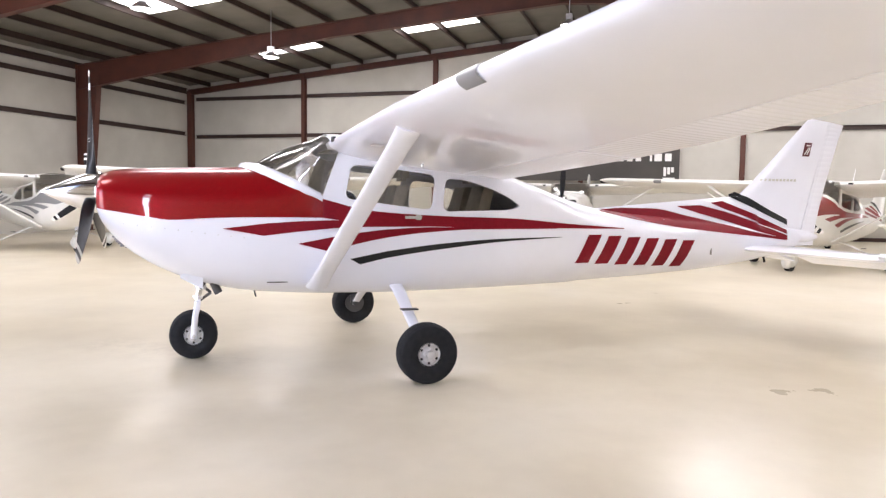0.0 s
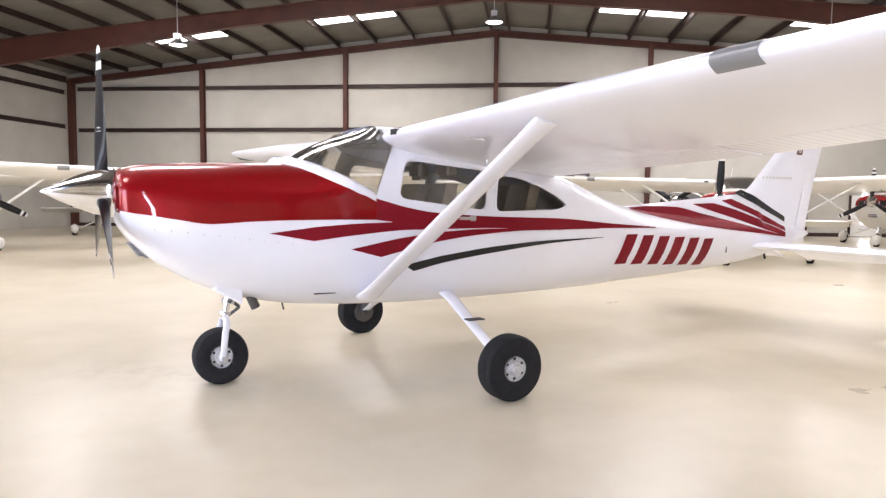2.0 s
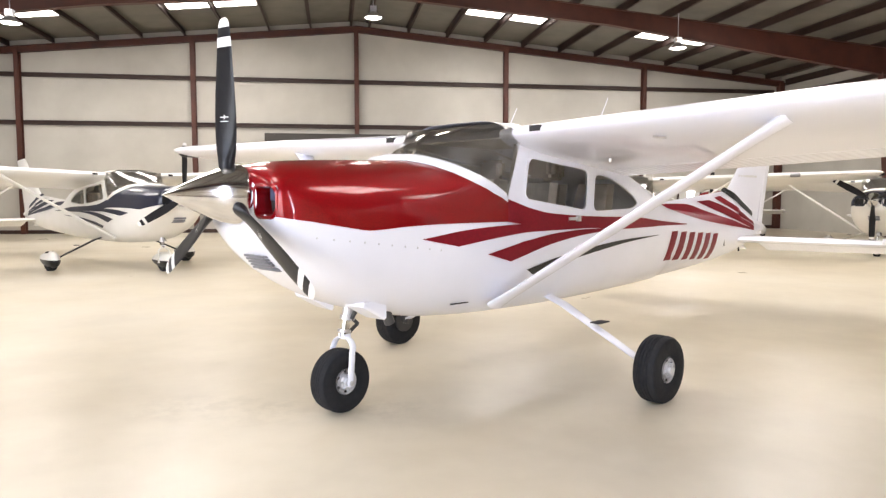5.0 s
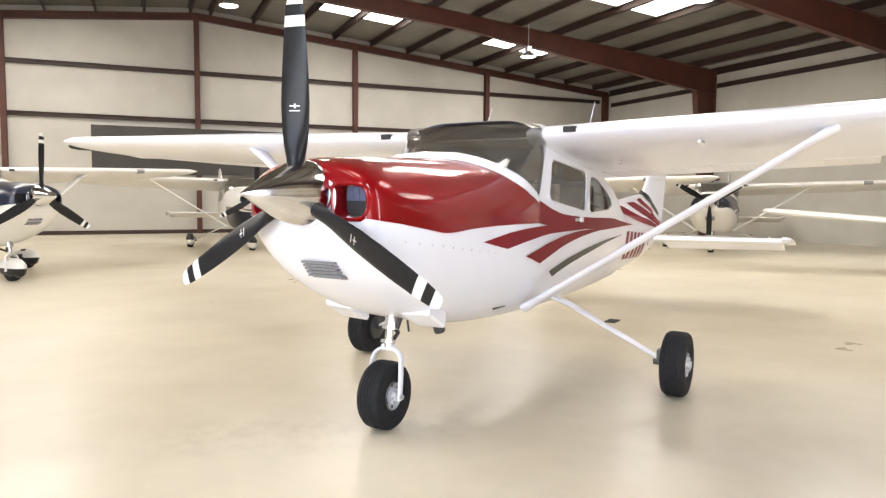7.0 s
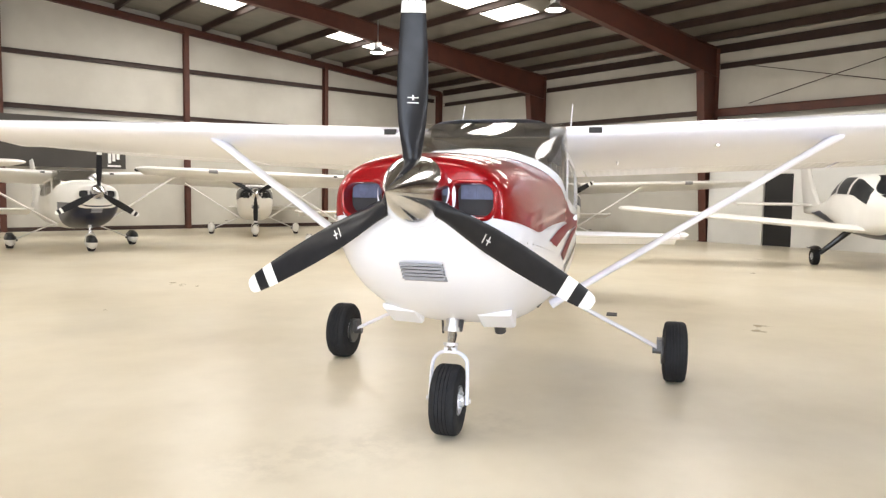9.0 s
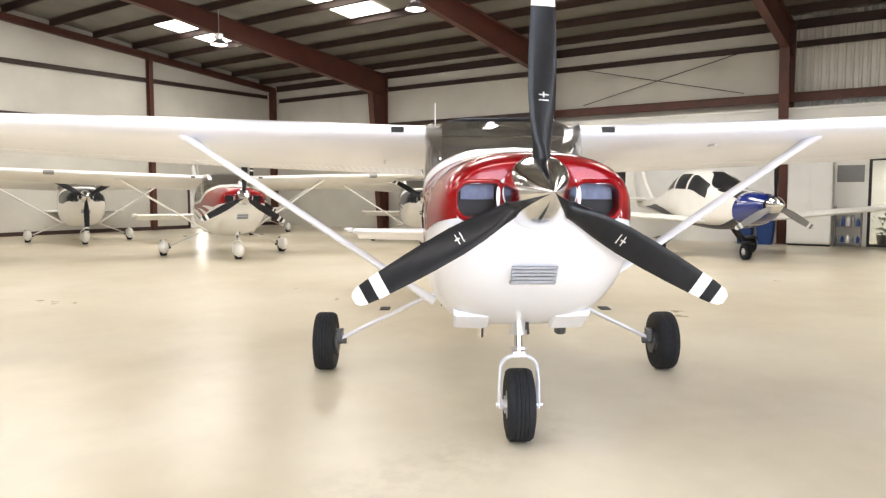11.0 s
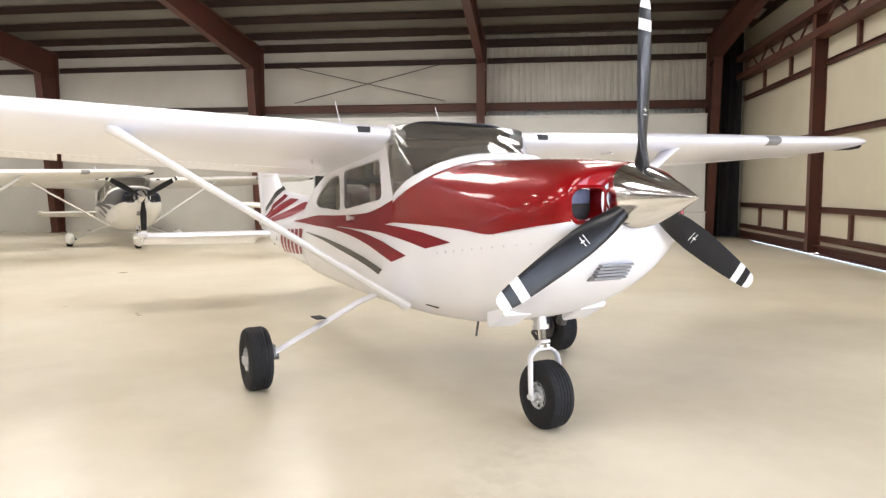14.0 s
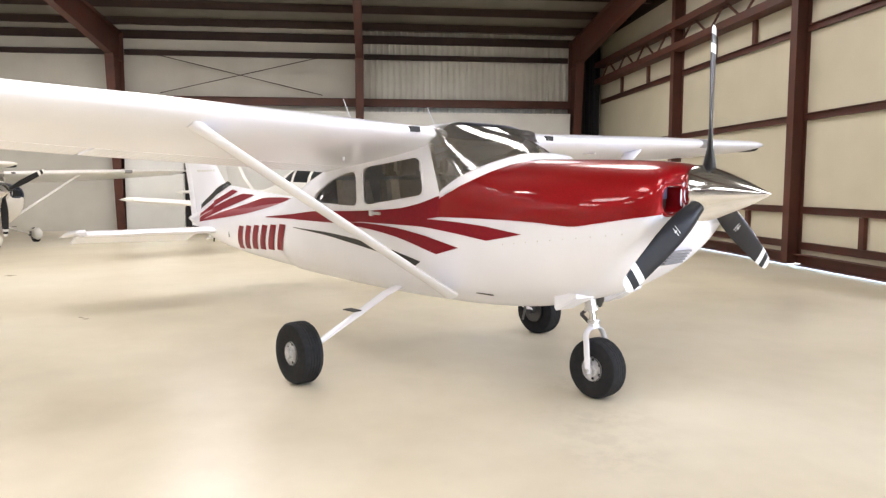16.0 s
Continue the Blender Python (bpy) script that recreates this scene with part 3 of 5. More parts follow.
part("plinth", boxed(XF - 0.46, XF - 0.03, 5.13, 6.17, 0, 0.058), M_BLACKF, cab)
rk = tagged(new("wire_rack"), "small grey wire rack with bottles and boxes beside the cabinet", "rack")
for z in (0.1, 0.55, 1.0):
    part("shelf", boxed(XF - 0.42, XF - 0.04, 4.4, 5.05, z, z + 0.02), M_GREYP, rk)
for yx in (4.41, 5.04):
    for xx in (XF - 0.41, XF - 0.05):
        bm = bmesh.new()
        tube(bm, (xx, yx, 0), (xx, yx, 1.1), 0.012, n=8)
        part("post", bm, M_GREYP, rk)
rng = random.Random(4)
for z in (0.12, 0.57):
    for i in range(5):
        yy = 4.48 + i * 0.12
        h = rng.uniform(0.16, 0.3)
        bm = bmesh.new()
        lathe(bm, ((0, 0.0), (0, 0.045), (h * 0.7, 0.045), (h * 0.85, 0.02), (h, 0.02), (h, 0)), (XF - 0.24, yy, z), (0, 0, 1), 12)
        tagged(part("bottle", bm, (M_BIN, M_GREYP, M_DRYWALL)[i % 3], smooth=True), "plastic bottle standing on the wire rack", "bottle", "bottles on the rack")
for by in (6.75, 7.3):
    b = tagged(new("recycling_bin"), "blue plastic recycling bin on the floor by the partition", "bin", "bins by the partition")
    bm = bmesh.new()
    loft(bm, [[(XF - 0.45 + sx * a, by + sy * a, z) for sx, sy in ((-1, -1), (1, -1), (1, 1), (-1, 1))] for a, z in ((0.17, 0), (0.23, 0.72), (0.25, 0.72), (0.25, 0.75))], closed=True, cap=True)
    part("body", bm, M_BIN, b)
    part("lid", boxed(XF - 0.7, XF - 0.2, by - 0.25, by + 0.25, 0.752, 0.80, 0.02), M_BIN, b)
# black curtain in the corner by the doors
bm = bmesh.new()
loft(bm, [[(E_ - 0.25 - 0.05 * math.sin(y * 23) + 0.02 * math.sin(y * 51), y, z) for z in (0.05, 3, 6.3)] for y in span(-1.66, -0.92, 40)])
tagged(part("curtain", bm, M_CURTAIN, smooth=True), "black curtain hanging in the corner by the hangar doors", "curtain")

# ---- hangar doors along the south side ----
hd = structure(new("hangar_door"), "tall hangar doors of cream panels in a red-oxide steel frame", "door")
LEAF_X = (-18.9, -14.2, -9.5, -4.4, 0.88, 6.1, 11.3, 17.65)
for x0, x1 in zip(LEAF_X[:-1], LEAF_X[1:]):
    sx, sy = {-14.2: (-4.62, -0.45), -9.5: (-9.2, -0.85)}.get(x0, (0, 0))          # two unseen leaves, assumed slid open to admit the fill
    for a, b in (((x0, 0.11), (0.37, x1)) if x0 == -4.4 else ((x0, x1),)):
        part("panel", boxed(a, b, S_ - 0.16, S_ - 0.10, 0.14, 6.4), M_PANEL, hd).location = (sx, sy, 0)
    bm = bmesh.new()
    box(bm, x0 - 0.1, x0 + 0.1, S_ - 0.1, S_ - 0.085, 0.06, 6.4)
    box(bm, x0 - 0.1, x0 + 0.1, S_ + 0.16, S_ + 0.175, 0.06, 6.4)
    box(bm, x0 - 0.007, x0 + 0.007, S_ - 0.085, S_ + 0.16, 0.06, 6.4)
    part("post", bm, M_STEEL, hd)
    for z in (0.4, 1.05, 2.74, 4.32):
        bm = bmesh.new()
        girt(bm, (x0 + 0.11, S_ - 0.09, z), (x1 - 0.11, S_ - 0.09, z), (0, 1, 0), 0.13)
        part("rail", bm, M_STEEL, hd).location = (sx, sy, 0)
    bm = bmesh.new()
    box(bm, x0 + 0.11, x1 - 0.11, S_ - 0.10, S_ - 0.085, 0.035, 0.24)
    box(bm, x0 + 0.11, x1 - 0.11, S_ - 0.085, S_ + 0.06, 0.035, 0.05)
    box(bm, x0 + 0.11, x1 - 0.11, S_ - 0.085, S_ + 0.06, 0.225, 0.24)
    part("bottom_rail", bm, M_STEEL, hd).location = (sx, sy, 0)
    for f in (0.33, 0.66):
        bm = bmesh.new()
        xx = x0 + (x1 - x0) * f
        for z0, z1 in ((0.47, 0.98), (4.39, 4.86)):
            box(bm, xx - 0.06, xx + 0.06, S_ - 0.09, S_ - 0.02, z0, z1)
        part("stud", bm, M_STEEL, hd).location = (sx, sy, 0)
bm = bmesh.new()
for z in (4.95, 5.5):
    box(bm, -18.9, 17.3, S_ - 0.08, S_ + 0.25, z - 0.08, z + 0.08)
for i in range(24):
    tube(bm, (-18.9 + i * 1.5, S_ + 0.08, 4.97), (-18.15 + i * 1.5, S_ + 0.08, 5.48), 0.03, n=6)
    tube(bm, (-18.15 + i * 1.5, S_ + 0.08, 5.48), (-17.4 + i * 1.5, S_ + 0.08, 4.97), 0.03, n=6)
part("header_truss", bm, M_STEEL, hd, "steel lattice header")
# plate added behind the corner to keep daylight from leaking in
part("corner_stop", boxed(16.9, 18.1, S_ - 0.34, S_ - 0.17, 0.0, 6.4), M_DKSTEEL, hd, "dark steel plate added to stop daylight at the corner")
# dark steel colour stands for the unlit zone above the doors
structure(part("wall_south", boxed(W - 0.3, E_ + 0.3, S_ - 0.35, S_ - 0.2, 6.3, 8.6), M_DKSTEEL), "metal wall above the hangar doors, coloured dark for its shade", "wall")


# ---- high-wing aircraft ----
# stations along the body: x forward of the main axle, then bottom, deck top, half width
BOT = ((-5.2, 0.97), (-4.7, 0.83), (-4.0, 0.715), (-3.2, 0.65), (-2.4, 0.61), (-1.2, 0.565), (0.0, 0.55), (0.6, 0.56), (1.2, 0.598), (1.45, 0.635), (1.75, 0.712), (2.0, 0.815), (2.2, 0.935), (2.33, 1.045), (2.42, 1.155), (2.465, 1.24), (2.475, 1.32))
DECK = ((-5.2, 1.10), (-4.7, 1.16), (-4.0, 1.20), (-3.2, 1.235), (-2.4, 1.32), (-1.8, 1.46), (-1.3, 1.61), (-0.9, 1.75), (-0.5, 1.87), (0.1, 1.975), (0.5, 1.985), (0.67, 1.985), (0.671, 1.70), (1.2, 1.682), (1.45, 1.675), (2.0, 1.658), (2.2, 1.648), (2.33, 1.636), (2.42, 1.615), (2.465, 1.585), (2.475, 1.54))
WID = ((-5.2, 0.035), (-4.7, 0.10), (-4.0, 0.19), (-3.2, 0.285), (-2.4, 0.38), (-1.8, 0.45), (-1.2, 0.515), (-0.5, 0.56), (0.0, 0.568), (0.6, 0.568), (1.2, 0.558), (1.75, 0.542), (2.0, 0.528), (2.2, 0.50), (2.33, 0.472), (2.42, 0.437), (2.465, 0.388), (2.475, 0.20))
WS0, WS1 = 0.67, 1.24          # windshield foot: at the sides, on the centre line


def mid_z(x):
    return curve(((-5.2, 1.04), (-4.0, 1.0), (-2.4, 1.02), (-1.3, 1.24), (1.2, 1.24), (2.0, 1.24), (2.465, 1.40), (2.475, 1.43)), x)


def deck_z(x):
    return curve(DECK[:12], x) if x < 0.6705 else curve(DECK[12:], x)


def power(x):
    return curve(((-3.0, 2.2), (-1.9, 2.6), (-1.3, 4.5), (0.67, 5.0), (0.671, 5.0), (1.0, 3.3), (1.35, 2.8), (2.46, 2.6)), x)


def body_y(x, z):
    """Half width of the body at a height."""
    w, zc = curve(WID, x), mid_z(x)
    if z < zc:
        f, n = (zc - z) / (zc - curve(BOT, x)), 3.2 if x > -2 else 2.6
    else:
        f, n = (z - zc) / max(deck_z(x) - zc, 1e-3), power(x)
    return w * max(0.0, 1 - min(1, f) ** n) ** (1 / n)


def shell_row(x, lo, hi, n, grow=0.0):
    """Points of the body's left side at x, from height lo to hi, evenly round the section."""
    zc, zb, zt, w = mid_z(x), curve(BOT, x), deck_z(x), curve(WID, x)

    def angle(z):
        if z < zc:
            return -math.asin(min(1.0, (zc - z) / (zc - zb)) ** (3.2 / 2 if x > -2 else 1.3))
        return math.asin(min(1.0, (z - zc) / max(zt - zc, 1e-3)) ** (power(x) / 2))
    out = []
    for a in span(angle(lo), angle(hi), n):
        e = (3.2 if x > -2 else 2.6) if a < 0 else power(x)
        h = (zc - zb) if a < 0 else (zt - zc)
        y = w * max(0, math.cos(a)) ** (2 / e)
        z = zc + math.copysign(abs(math.sin(a)) ** (2 / e), a) * h
        k = math.copysign(1, a) * abs(math.sin(a)) if abs(a) > 1e-6 else 0
        out.append(Vector((x, y + grow * max(0, math.cos(a)), z + grow * k)))
    return out


def foot_z(x):
    """Height of the windshield's foot at x between WS0 and WS1."""
    t = min(1, max(0, (WS1 - x) / (WS1 - WS0)))
    return deck_z(max(x, 0.6706)) - (deck_z(max(x, 0.6706)) - 1.44) * t ** 1.15


def paint_top(x):
    """Upper edge of the cowling paint: the deck, or a hand's width off the windshield's foot."""
    return deck_z(x) if x >= WS1 + 0.12 else min(foot_z(x - 0.12), foot_z(x) - 0.05 * min(1, (WS1 + 0.12 - x) / 0.2))


def mirror_rows(rows):
    """Full rows from left halves that run from the keel up."""
    return [[Vector((p.x, -p.y, p.z)) for p in r[::-1]] + list(r[1:] if abs(r[0].y) < 1e-6 else r) for r in rows]


def both(rows, bm, mats=None):
    loft(bm, rows, mats=mats)
    loft(bm, [[Vector((p[0], -p[1], p[2])) for p in r] for r in rows], mats=mats)


def fill(loops, yfun, side, subdiv=True):
    """A plate in the x-z plane bounded by the first loop with the rest as holes, laid on y = side * yfun."""
    bm = bmesh.new()
    for lp in loops:
        vs = [bm.verts.new((x, 0, z)) for x, z in lp]
        for i in range(len(vs)):
            bm.edges.new((vs[i], vs[(i + 1) % len(vs)]))
    bmesh.ops.triangle_fill(bm, use_beauty=True, use_dissolve=False, edges=bm.edges[:])
    for _ in range(2 if subdiv else 0):
        bmesh.ops.subdivide_edges(bm, edges=[e for e in bm.edges if e.calc_length() > 0.05], cuts=1, use_grid_fill=True)
    bmesh.ops.triangulate(bm, faces=bm.faces[:])
    for v in bm.verts:
        v.co.y = side * yfun(v.co.x, v.co.z)
    return bm


def dense(pts, step=0.06):
    out = []
    for (x0, z0), (x1, z1) in zip(pts, pts[1:] + pts[:1]):
        n = max(1, int(math.hypot(x1 - x0, z1 - z0) / step))
        out += [(x0 + (x1 - x0) * i / n, z0 + (z1 - z0) * i / n) for i in range(n)]
    return out


def rounded(pts, r, n=5):
    """A polygon with its corners rounded."""
    out = []
    for i in range(len(pts)):
        a, b, c = Vector(pts[i - 1]), Vector(pts[i]), Vector(pts[(i + 1) % len(pts)])
        u, v = (a - b), (c - b)
        ru = min(r, u.length * 0.45, v.length * 0.45)
        p, q = b + u.normalized() * ru, b + v.normalized() * ru
        for t in span(0, 1, n):
            w = p * (1 - t) ** 2 + b * (2 * t * (1 - t)) + q * t * t
            out.append((w.x, w.y))
    return out


DOOR_WIN = rounded([(0.43, 1.715), (-0.335, 1.64), (-0.305, 1.32), (0.49, 1.418)], 0.07)
REAR_WIN = rounded([(-0.42, 1.612), (-0.62, 1.598), (-0.86, 1.535), (-1.07, 1.44), (-1.19, 1.362), (-1.08, 1.325), (-0.395, 1.31)], 0.075)


def airfoil(lo, hi, n=14):
    """Upper then lower surface between two chord fractions: (fraction, height / chord)."""
    def th(s):
        return 0.6 * (0.2969 * math.sqrt(s) - 0.126 * s - 0.3516 * s * s + 0.2843 * s ** 3 - 0.1015 * s ** 4)

    def camber(s):
        return 0.02 / 0.16 * (0.8 * s - s * s) if s < 0.4 else 0.02 / 0.36 * (0.2 + 0.8 * s - s * s)
    fr = [lo + (hi - lo) * (1 - math.cos(math.pi * 0.5 * (1 - i / n))) if lo < 0.01 else hi - (hi - lo) * i / n for i in range(n + 1)]
    up = [(f, camber(f) + th(f)) for f in fr]
    dn = [(f, camber(f) - th(f)) for f in fr[::-1]]
    return up + dn[1:] if lo < 0.01 else up + dn


def wing_frame(y):
    """Leading edge x and z, chord and drop of the trailing edge at a span station."""
    t = max(0.0, (y - 2.6) / 2.6)
    return 0.62 - 0.16 * t, 1.882 + (y - 0.7) * 0.032, 1.63 - 0.42 * t, curve(((0.4, 0.265), (2.6, 0.235), (3.9, 0.20), (5.2, 0.14)), y)


def wing_row(y, side, foil, grow=1.0, scale=1.0, bulge=1.0):
    xl, zl, c, drop = wing_frame(min(y, 5.2))
    zl += max(0, y - 5.2) * 0.02
    return [Vector((xl - c * (0.5 + (f - 0.5) * scale), side * y, zl - drop * f + c * h * bulge)) for f, h in foil]


def wheel(parent, c, r, w, rim_r, pants=None, side=1, name="wheel"):
    cx, cy, cz = c
    wh = part(name, *tyre_mesh(c, r, w, rim_r), parent, "black rubber tyre", smooth=True)
    bm = bmesh.new()
    for s in (-1, 1):
        lathe(bm, ((0.0, rim_r * 0.25), (0.012, rim_r * 0.3), (0.012, rim_r * 0.62), (-0.01, rim_r * 0.7), (-0.006, rim_r * 0.9), (0.012, rim_r * 0.95), (0.012, rim_r * 1.04), (-0.03, rim_r * 1.05)), (cx, cy + s * w * 0.36, cz), (0, s, 0), 28)
        lathe(bm, ((0.0, 0.0), (0.03, 0.0), (0.03, 0.028), (0.0, 0.034)), (cx, cy + s * (w * 0.36 + 0.008), cz), (0, s, 0), 14)
        for i in range(6):
            a = i * math.pi / 3
            lathe(bm, ((0.0, 0.0), (0.016, 0.0), (0.016, 0.009), (0.0, 0.009)), (cx + rim_r * 0.5 * math.cos(a), cy + s * (w * 0.36 + 0.012), cz + rim_r * 0.5 * math.sin(a)), (0, s, 0), 6)
    rim = part("rim", bm, M_RIM, wh, "silver cast rim", smooth=True)
    # dark discs laid on for the shade of the rim's holes, plus an edge ring
    bm = bmesh.new()
    for s in (-1, 1):
        for i in range(6):
            a = (i + 0.5) * math.pi / 3
            lathe(bm, ((0.0, 0.0), (0.003, 0.0), (0.003, rim_r * 0.13), (0.0, rim_r * 0.13)), (cx + rim_r * 0.8 * math.cos(a), cy + s * (w * 0.36 - 0.006), cz + rim_r * 0.8 * math.sin(a)), (0, s, 0), 8)
        lathe(bm, ((0.0, rim_r * 0.98), (0.004, rim_r * 0.98), (0.004, rim_r * 1.03), (0.0, rim_r * 1.03)), (cx, cy + s * (w * 0.36 + 0.010), cz), (0, s, 0), 24)
    part("hole_disc", bm, M_DARK, rim, "dark discs in place of shaded holes round the rim")
    return wh


def tyre_mesh(c, r, w, rim_r):
    bm = bmesh.new()
    prof = [(-w * 0.40, rim_r), (-w * 0.48, rim_r + (r - rim_r) * 0.3), (-w * 0.5, rim_r + (r - rim_r) * 0.55), (-w * 0.44, r * 0.93), (-w * 0.34, r * 0.985)]
    for g in (-0.2, -0.07, 0.07, 0.2):
        prof += [(w * (g - 0.02), r * 0.998), (w * (g - 0.012), r * 0.975), (w * (g + 0.012), r * 0.975), (w * (g + 0.02), r * 0.998)]
    prof += [(-a, b) for a, b in prof[4::-1]]
    lathe(bm, prof, c, (0, 1, 0), 44)
    for v in bm.verts:
        v.co.z = max(v.co.z, c[2] - r + 0.003)
    return bm, M_RUBBER


def edge(pts, x):
    """A smooth curve whose last stretch is a straight cut."""
    (x0, z0), (x1, z1) = pts[-2:]
    return z0 + (z1 - z0) * (x - x0) / (x1 - x0) if x >= x0 else curve(pts[:-1], x)


def band(bm, top, bottom, xs, grow=0.004, tail=False, n=5):
    """A painted band on both sides of the body between two curves of (x, z)."""
    rows = []
    for x in sorted(set(list(xs) + [p[-2][0] for p in (top, bottom) if xs[0] < p[-2][0] < xs[-1]])):
        zl, zu = edge(bottom, x), max(edge(top, x), edge(bottom, x) + 0.001)
        rows.append([Vector((x, (surface_y(x, z) if tail else body_y(x, z)) + grow, z)) for z in span(zl, zu, n)])
    both(rows, bm)


def fin_edges(z):
    le = curve(((1.1, -3.80), (1.35, -3.98), (1.6, -4.27), (2.42, -5.14)), z)
    te = curve(((0.9, -5.28), (1.1, -5.30), (2.42, -5.67)), z)
    return le, te


def fin_half(x, z):
    if z > 2.42:
        return 0
    le, te = fin_edges(z)
    s = (le - x) / (le - te)
    if not 0 <= s <= 1:
        return 0
    return curve(((1.1, 0.060), (2.42, 0.032)), z) * min(1, math.sqrt(s * 6), (1 - s) * 2.2 + 0.12)


def surface_y(x, z):
    ridge = 0
    if -4.34 < x < -2.1:
        top = 1.33 + (-2.1 - x) / 2.0 * 0.16
        if z < top:
            ridge = 0.02 + max(0, top - z) * 0.28
    return max(body_y(x, z), fin_half(x, z), ridge if z > deck_z(x) - 0.06 else 0)


def high_wing(m, label, style):
    """A parked four-seat high-wing aircraft; its origin is on the floor under the main axle, x forward, y left."""
    fine = style.get("fine", False)
    white = M_WHITE if fine else M_CREAM
    root = tagged(new("aeroplane"), label, "aeroplane", "" if fine else "parked high-wing aeroplanes")
    drop = 0.0 if fine else style.get("drop", 0.08)      # those with wheel fairings stand lower on smaller wheels
    root.matrix_world = m @ pose(0, 0, -drop)
    nx = 1.0 if fine else 0.5
    # fuselage: the tub below the belt line, then decks
    bm = bmesh.new()
    xs = sorted(set([round(x, 3) for x in span(-5.2, 2.3, int(75 * nx))] + [2.22, 2.25, 2.28, 2.31, 2.33, 2.35, 2.37, 2.39, 2.41, 2.425, 2.44, 2.455, 2.465, 2.468, 2.471, 2.473, 2.475, 0.67, -1.3]))
    tub = [shell_row(x, curve(BOT, x), mid_z(x), 14) for x in xs]
    both(tub, bm)
    nose = [shell_row(x, mid_z(x), foot_z(x) if x < WS1 else deck_z(x), 12) for x in xs if x >= 0.67]
    nose = [shell_row(0.671, mid_z(0.671), foot_z(0.671), 12)] + nose[1:]
    both(nose, bm)
    both([shell_row(x, mid_z(x), deck_z(x), 12) for x in xs if x <= -1.29], bm)
    # closed ends
    for x, a in ((2.475, 1), (-5.2, -1)):
        r = shell_row(x, curve(BOT, x), deck_z(x), 26)
        full = r + [Vector((p.x, -p.y, p.z)) for p in r[-2:0:-1]]
        bm.faces.new([bm.verts.new(p) for p in full])
    # roof between the wing roots
    both([shell_row(x, deck_z(x) - 0.075, deck_z(x), 6) for x in span(-1.3, 0.60, 16)], bm)
    bmesh.ops.remove_doubles(bm, verts=bm.verts[:], dist=0.0006)
    cut_inlets(bm)
    hull = part("fuselage", bm, white, root, "glossy white painted fuselage skin", smooth=True)
    # cabin sides with window openings
    top_edge = [(x, deck_z(x) - 0.075) for x in span(0.50, -1.3, 24)]
    low_edge = [(x, mid_z(x)) for x in span(-1.3, 0.67, 30)]
    post = [(0.67, z) for z in span(1.29, 1.44, 3)] + [(0.67 - 0.14 * t, 1.44 + 0.39 * t) for t in span(0.15, 1, 6)]
    back = [(-1.3, z) for z in span(deck_z(-1.3) - 0.075, mid_z(-1.3), 5)][1:-1]
    outer = low_edge + post + top_edge + back
    seen, clean = set(), []
    for p in outer:
        k = (round(p[0], 3), round(p[1], 3))
        if k not in seen:
            seen.add(k), clean.append(p)
    for s in (1, -1):
        part("cabin_side", fill([clean, DOOR_WIN, REAR_WIN], body_y, s), white, root, "white cabin side with window openings", smooth=True)
        part("cabin_lining", fill([clean, DOOR_WIN, REAR_WIN], lambda x, z: body_y(x, z) - 0.03, s), M_TRIM, root, "grey cabin lining", smooth=True)
        for win in (DOOR_WIN, REAR_WIN):
            w = part("side_window", fill([win], lambda x, z: body_y(x, z) - 0.006, s), M_SIDEGLASS, root, "clear acrylic side window", smooth=True)
            if fine:
                bm = bmesh.new()
                cx, cz = sum(p[0] for p in win) / len(win), sum(p[1] for p in win) / len(win)
                rws = []
                for x, z in win + win[:1]:
                    d = Vector((x - cx, z - cz)).normalized()
                    rws.append([(x + d.x * o, s * (body_y(x, z) + g), z + d.y * o) for o, g in ((-0.008, -0.004), (-0.006, 0.002), (0.016, 0.003), (0.018, -0.004))])
                loft(bm, rws)
                part("window_seal", bm, white, w, "thin white window surround")
    # windshield
    bm = bmesh.new()
    foot, head = [], []
    for i in range(17):
        t = i / 16
        x = WS1 - (WS1 - WS0) * t
        z = foot_z(x)
        foot.append(Vector((x, body_y(max(x, 0.672), z) if t > 0 else 0, z)))
        head.append(Vector((curve(((0, 0.655), (0.5, 0.655), (0.84, 0.63), (0.93, 0.59), (1, 0.53)), t), curve(((0, 0.0), (0.5, 0.42), (0.84, 0.548), (0.93, 0.562), (1, 0.562)), t), curve(((0, 1.952), (0.5, 1.950), (0.84, 1.930), (0.93, 1.886), (1, 1.83)), t))))
    rows = []
    for t in span(0, 1, 8):
        rows.append([f.lerp(h, t) + Vector((0.035, 0, 0.014)) * math.sin(math.pi * t) * (1 - (i / 16) ** 2) for i, (f, h) in enumerate(zip(foot, head))])
    both(rows, bm)
    bmesh.ops.remove_doubles(bm, verts=bm.verts[:], dist=0.0006)
    part("windshield", bm, M_GLASS, root, "curved smoked windshield", smooth=True)
    # raised white fairing along the windshield's foot
    bm = bmesh.new()
    rws = []
    for i, f in enumerate(foot):
        t = i / 16
        w = 1 - 0.75 * t ** 5
        x2, z2 = f.x + 0.10 * w, f.z - 0.035 * t * w if t else deck_z(f.x + 0.10)
        low = Vector((x2, (body_y(x2, min(z2, deck_z(x2) - 0.0005)) if t else 0) + (0.006 if t else 0), z2 + 0.006 * (1 - t)))
        top = Vector((f.x + 0.035 * w, f.y + (0.010 * w if t else 0), f.z + 0.012 + 0.038 * (1 - t)))
        rws.append([low, low.lerp(top, 0.6) + Vector((0.012, 0.004 if t else 0, 0.008)), top, Vector((f.x - 0.01, f.y * 0.99, f.z + 0.008 + 0.036 * (1 - t)))])
    both(rws, bm)
